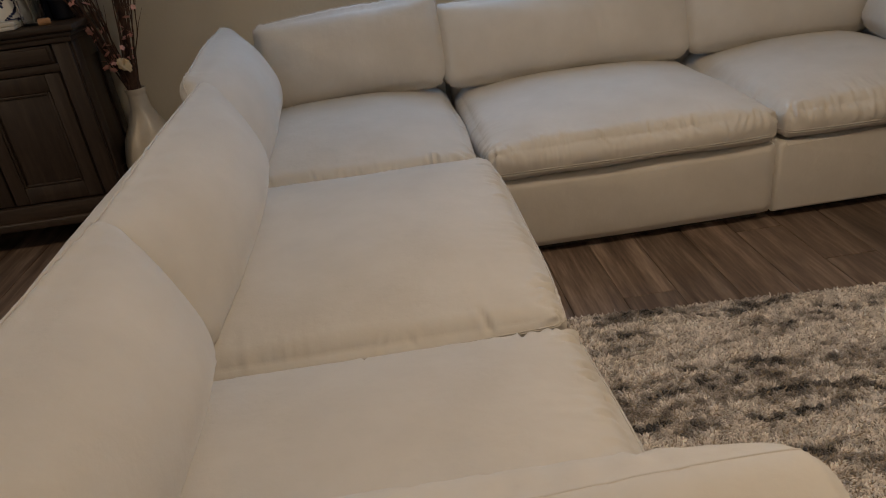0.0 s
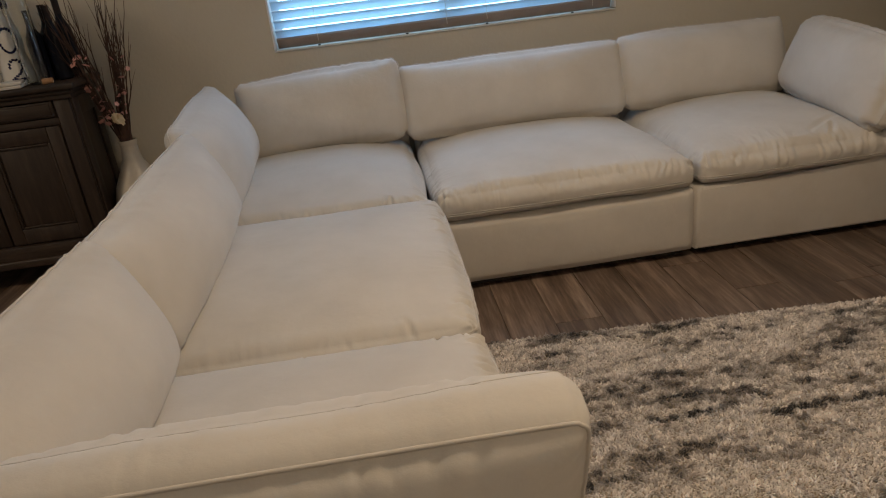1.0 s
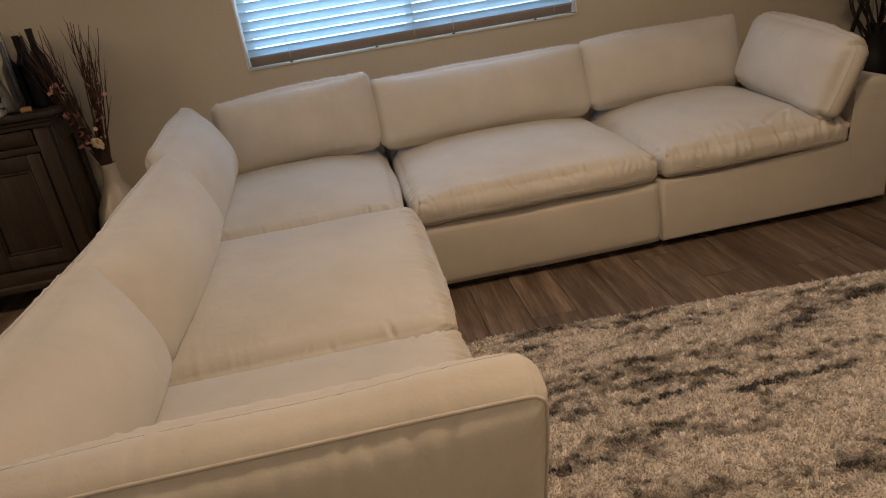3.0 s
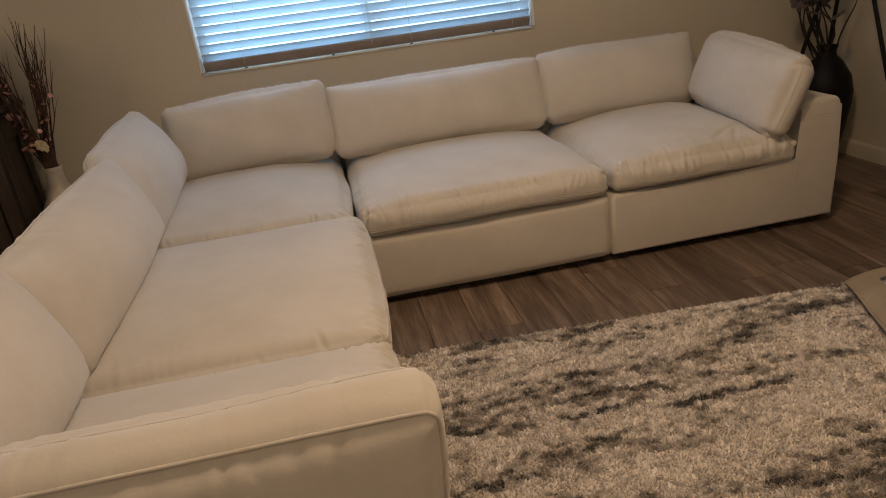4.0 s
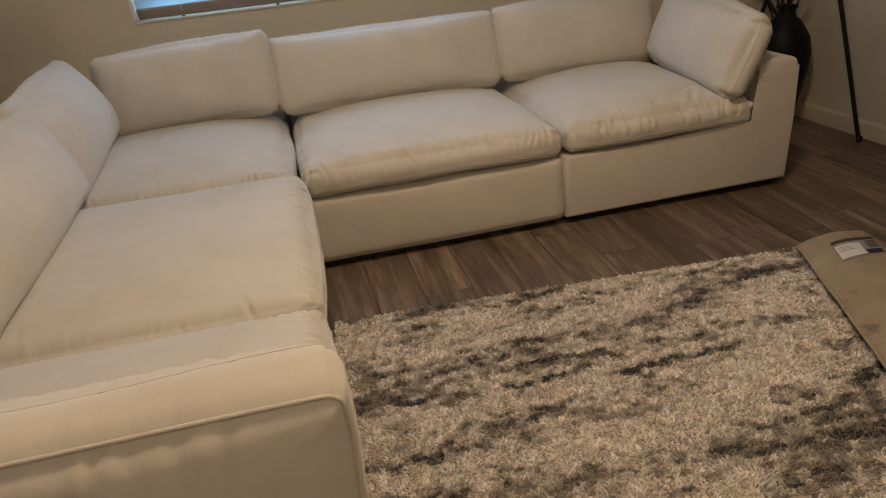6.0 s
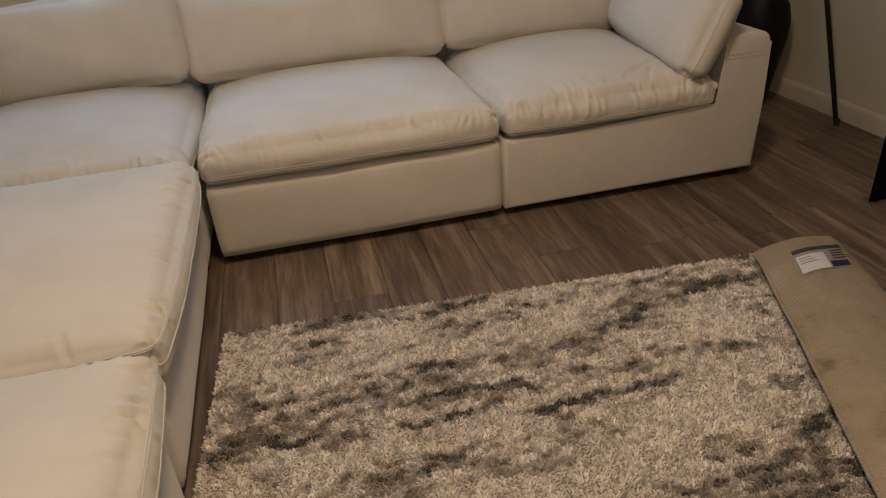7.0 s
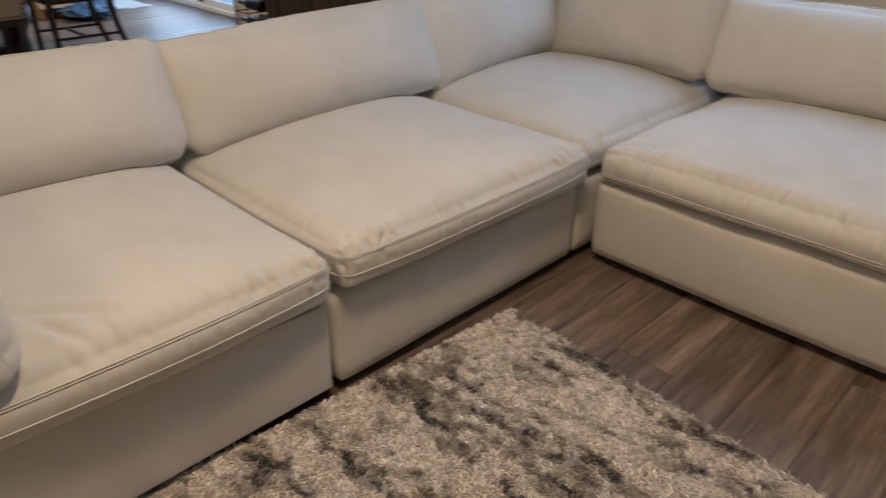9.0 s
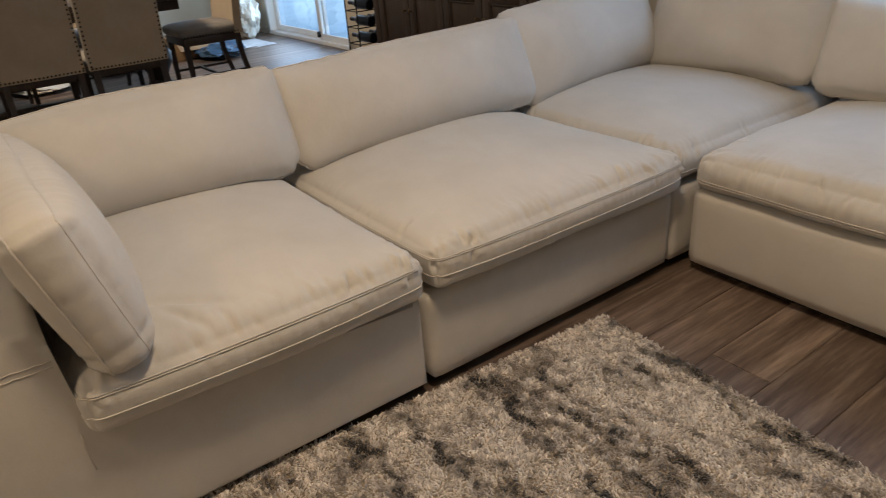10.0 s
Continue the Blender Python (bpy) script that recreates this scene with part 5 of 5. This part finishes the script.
    part("stretcher", tube([(-w / 2 + 0.03, 0.0, 0.16), (w / 2 - 0.03, 0.0, 0.16)], 0.012, 4), ESPRESSO, root)
    return root


chair = dining_chair()
chair.matrix_basis = pose(-2.66, -2.345, 0, 0, 0, 90)
copy_thing(chair, pose(-2.66, -1.858, 0, 0, 0, 90))
copy_thing(chair, pose(-3.28, -1.12, 0, 0, 0, 180))
copy_thing(chair, pose(-3.22, -3.12, 0, 0, 0, 0))
copy_thing(chair, pose(-3.85, -2.50, 0, 0, 0, -90))
copy_thing(chair, pose(-3.85, -1.75, 0, 0, 0, -90))


def dining_table():
    root = thing("dining_table", (-3.25, -2.1, 0), "espresso wood trestle dining table with turned pedestals", "table")
    part("tabletop", box((-3.72, -3.0, 0.735), (-2.80, -1.25, 0.775), 0.01), ESPRESSO, root)
    part("apron", box((-3.62, -2.9, 0.665), (-2.90, -1.35, 0.735), 0.006), ESPRESSO, root)
    turned = [(0.085, 0.06), (0.085, 0.16), (0.06, 0.18), (0.075, 0.22), (0.115, 0.30), (0.12, 0.36), (0.09, 0.43), (0.055, 0.49), (0.07, 0.53), (0.07, 0.56), (0.09, 0.60), (0.10, 0.665)]
    for y in (-2.72, -1.52):
        part("pedestal", lathe(turned, (-3.2, y, 0), 28), ESPRESSO, root)
        part("pedestal_foot", box((-3.52, y - 0.06, 0.0), (-2.88, y + 0.06, 0.075), 0.02, 3), ESPRESSO, root)
    part("stretcher", box((-3.24, -2.65, 0.10), (-3.16, -1.58, 0.15), 0.008), ESPRESSO, root)


dining_table()


def crumple(name, at, size, seed, material, label, category, amount=0.35):
    """A crumpled heap with sharp folds."""
    bm = bmesh.new()
    bmesh.ops.create_icosphere(bm, subdivisions=4, radius=1.0)
    for v in bm.verts:
        p = v.co.copy()
        k = 1 + amount * noise.noise(p * 2.2 + Vector((seed, 0, 0))) + amount * 0.6 * abs(noise.noise(p * 5 + Vector((0, seed, 0))))
        v.co = Vector((p.x * size[0] * k, p.y * size[1] * k, max(-0.98 * size[2], p.z * size[2] * k)))
    root = thing(name, at, label, category)
    part("crumpled_film", bm, material, root, "", 25, Matrix.Translation((at[0], at[1], at[2] + size[2] * 0.98)))
    return root


crumple("plastic_wrapping", (-5.72, 0.14, 0), (0.26, 0.15, 0.24), 1.0, WRAP, "heap of crumpled pale plastic wrapping by the door", "packaging")
crumple("plastic_bag", (-5.25, -0.42, 0), (0.30, 0.24, 0.15), 4.0, WRAP, "crumpled clear plastic bag on the floor", "bag")
crumple("blue_bag", (-4.95, -1.42, 0), (0.34, 0.26, 0.12), 7.0, BLUEBAG, "crumpled blue plastic bag under the table", "bag")
crumple("dark_bag", (-4.75, -0.52, 0), (0.28, 0.22, 0.07), 9.0, BLUEBAG, "flat dark blue bag on the floor", "bag")
crumple("red_cloth", (-4.95, -2.33, 0.0), (0.16, 0.12, 0.06), 12.0, REDCLOTH, "crumpled red cloth lying on the floor", "cloth")
crumple("cream_blanket", (-4.75, -2.15, 0.0), (0.42, 0.30, 0.05), 15.0, WRAP, "flat cream blanket spread on the floor", "blanket", 0.2)
carton = thing("cardboard_box", (-5.05, -0.72, 0), "opened brown cardboard box on the floor", "box")
for a, b in (((-5.25, -0.92, 0.002), (-4.88, -0.90, 0.20)), ((-5.25, -0.54, 0.002), (-4.88, -0.52, 0.20)), ((-5.25, -0.90, 0.002), (-5.23, -0.54, 0.20)), ((-4.90, -0.90, 0.002), (-4.88, -0.54, 0.20)), ((-5.23, -0.90, 0.002), (-4.90, -0.54, 0.008))):
    part("panel", box(a, b, 0.002), CARD, carton)
part("flap", box((-4.88, -0.90, 0.192), (-4.72, -0.54, 0.197), 0.001), CARD, carton, "", 40, Matrix.Translation((-4.88, 0, 0.195)) @ pose(0, 0, 0, 0, 35, 0) @ Matrix.Translation((4.88, 0, -0.195)))
paper = thing("paper_sheet", (-5.2, -0.05, 0), "large white paper sheet lying bent on the floor", "paper")
pv, pf = [], []
for i in range(9):
    for j in range(7):
        pv.append((-5.5 + 0.075 * i, -0.28 + 0.07 * j, 0.006 + 0.05 * max(0, (2 - j) / 2) ** 2 + 0.012 * noise.noise(Vector((i * 0.5, j * 0.5, 2)))))
for i in range(8):
    for j in range(6):
        pf.append((i * 7 + j, i * 7 + j + 1, (i + 1) * 7 + j + 1, (i + 1) * 7 + j))
pb = mesh(pv, pf)
bmesh.ops.solidify(pb, geom=pb.faces[:], thickness=0.0015)
part("sheet", pb, PAPER, paper, "", 60)


# ---- floor planks ----
def lay_planks():
    rng = random.Random(21)
    w, length = 0.1715, 1.52
    x, column = FLOOR_X[0], 0
    ends = {48: -1.35, 52: -1.305}
    while x < FLOOR_X[1] - 0.01:
        x2 = min(x + w, FLOOR_X[1])
        y = FLOOR_Y[0] - rng.random() * length
        if column in ends:
            y = ends[column] - 3 * length
        while y < FLOOR_Y[1]:
            a, b = max(y, FLOOR_Y[0]), min(y + length, FLOOR_Y[1])
            if x >= -3.16:
                b = min(b, 0.06)
            if b - a > 0.02:
                g, e = 0.0007, 0.0020
                vs = []
                for z, k in ((-0.006, g), (-0.0012, g), (0.0, g + e)):
                    vs += [(x + k, a + k, z), (x2 - k, a + k, z), (x2 - k, b - k, z), (x + k, b - k, z)]
                fs = [(8, 9, 10, 11)]
                for r in (0, 4):
                    for k in range(4):
                        l = (k + 1) % 4
                        fs.append((r + k, r + l, r + 4 + l, r + 4 + k))
                me = bpy.data.meshes.new("plank")
                cx, cy = (x + x2) / 2, (a + b) / 2
                me.from_pydata([(p[0] - cx, p[1] - cy, p[2]) for p in vs], [], fs)
                me.materials.append(PLANK)
                ob = new("plank", me)
                ob.parent = floor
                ob.location = (cx, cy, 0)
            y += length
        x, column = x2, column + 1


lay_planks()
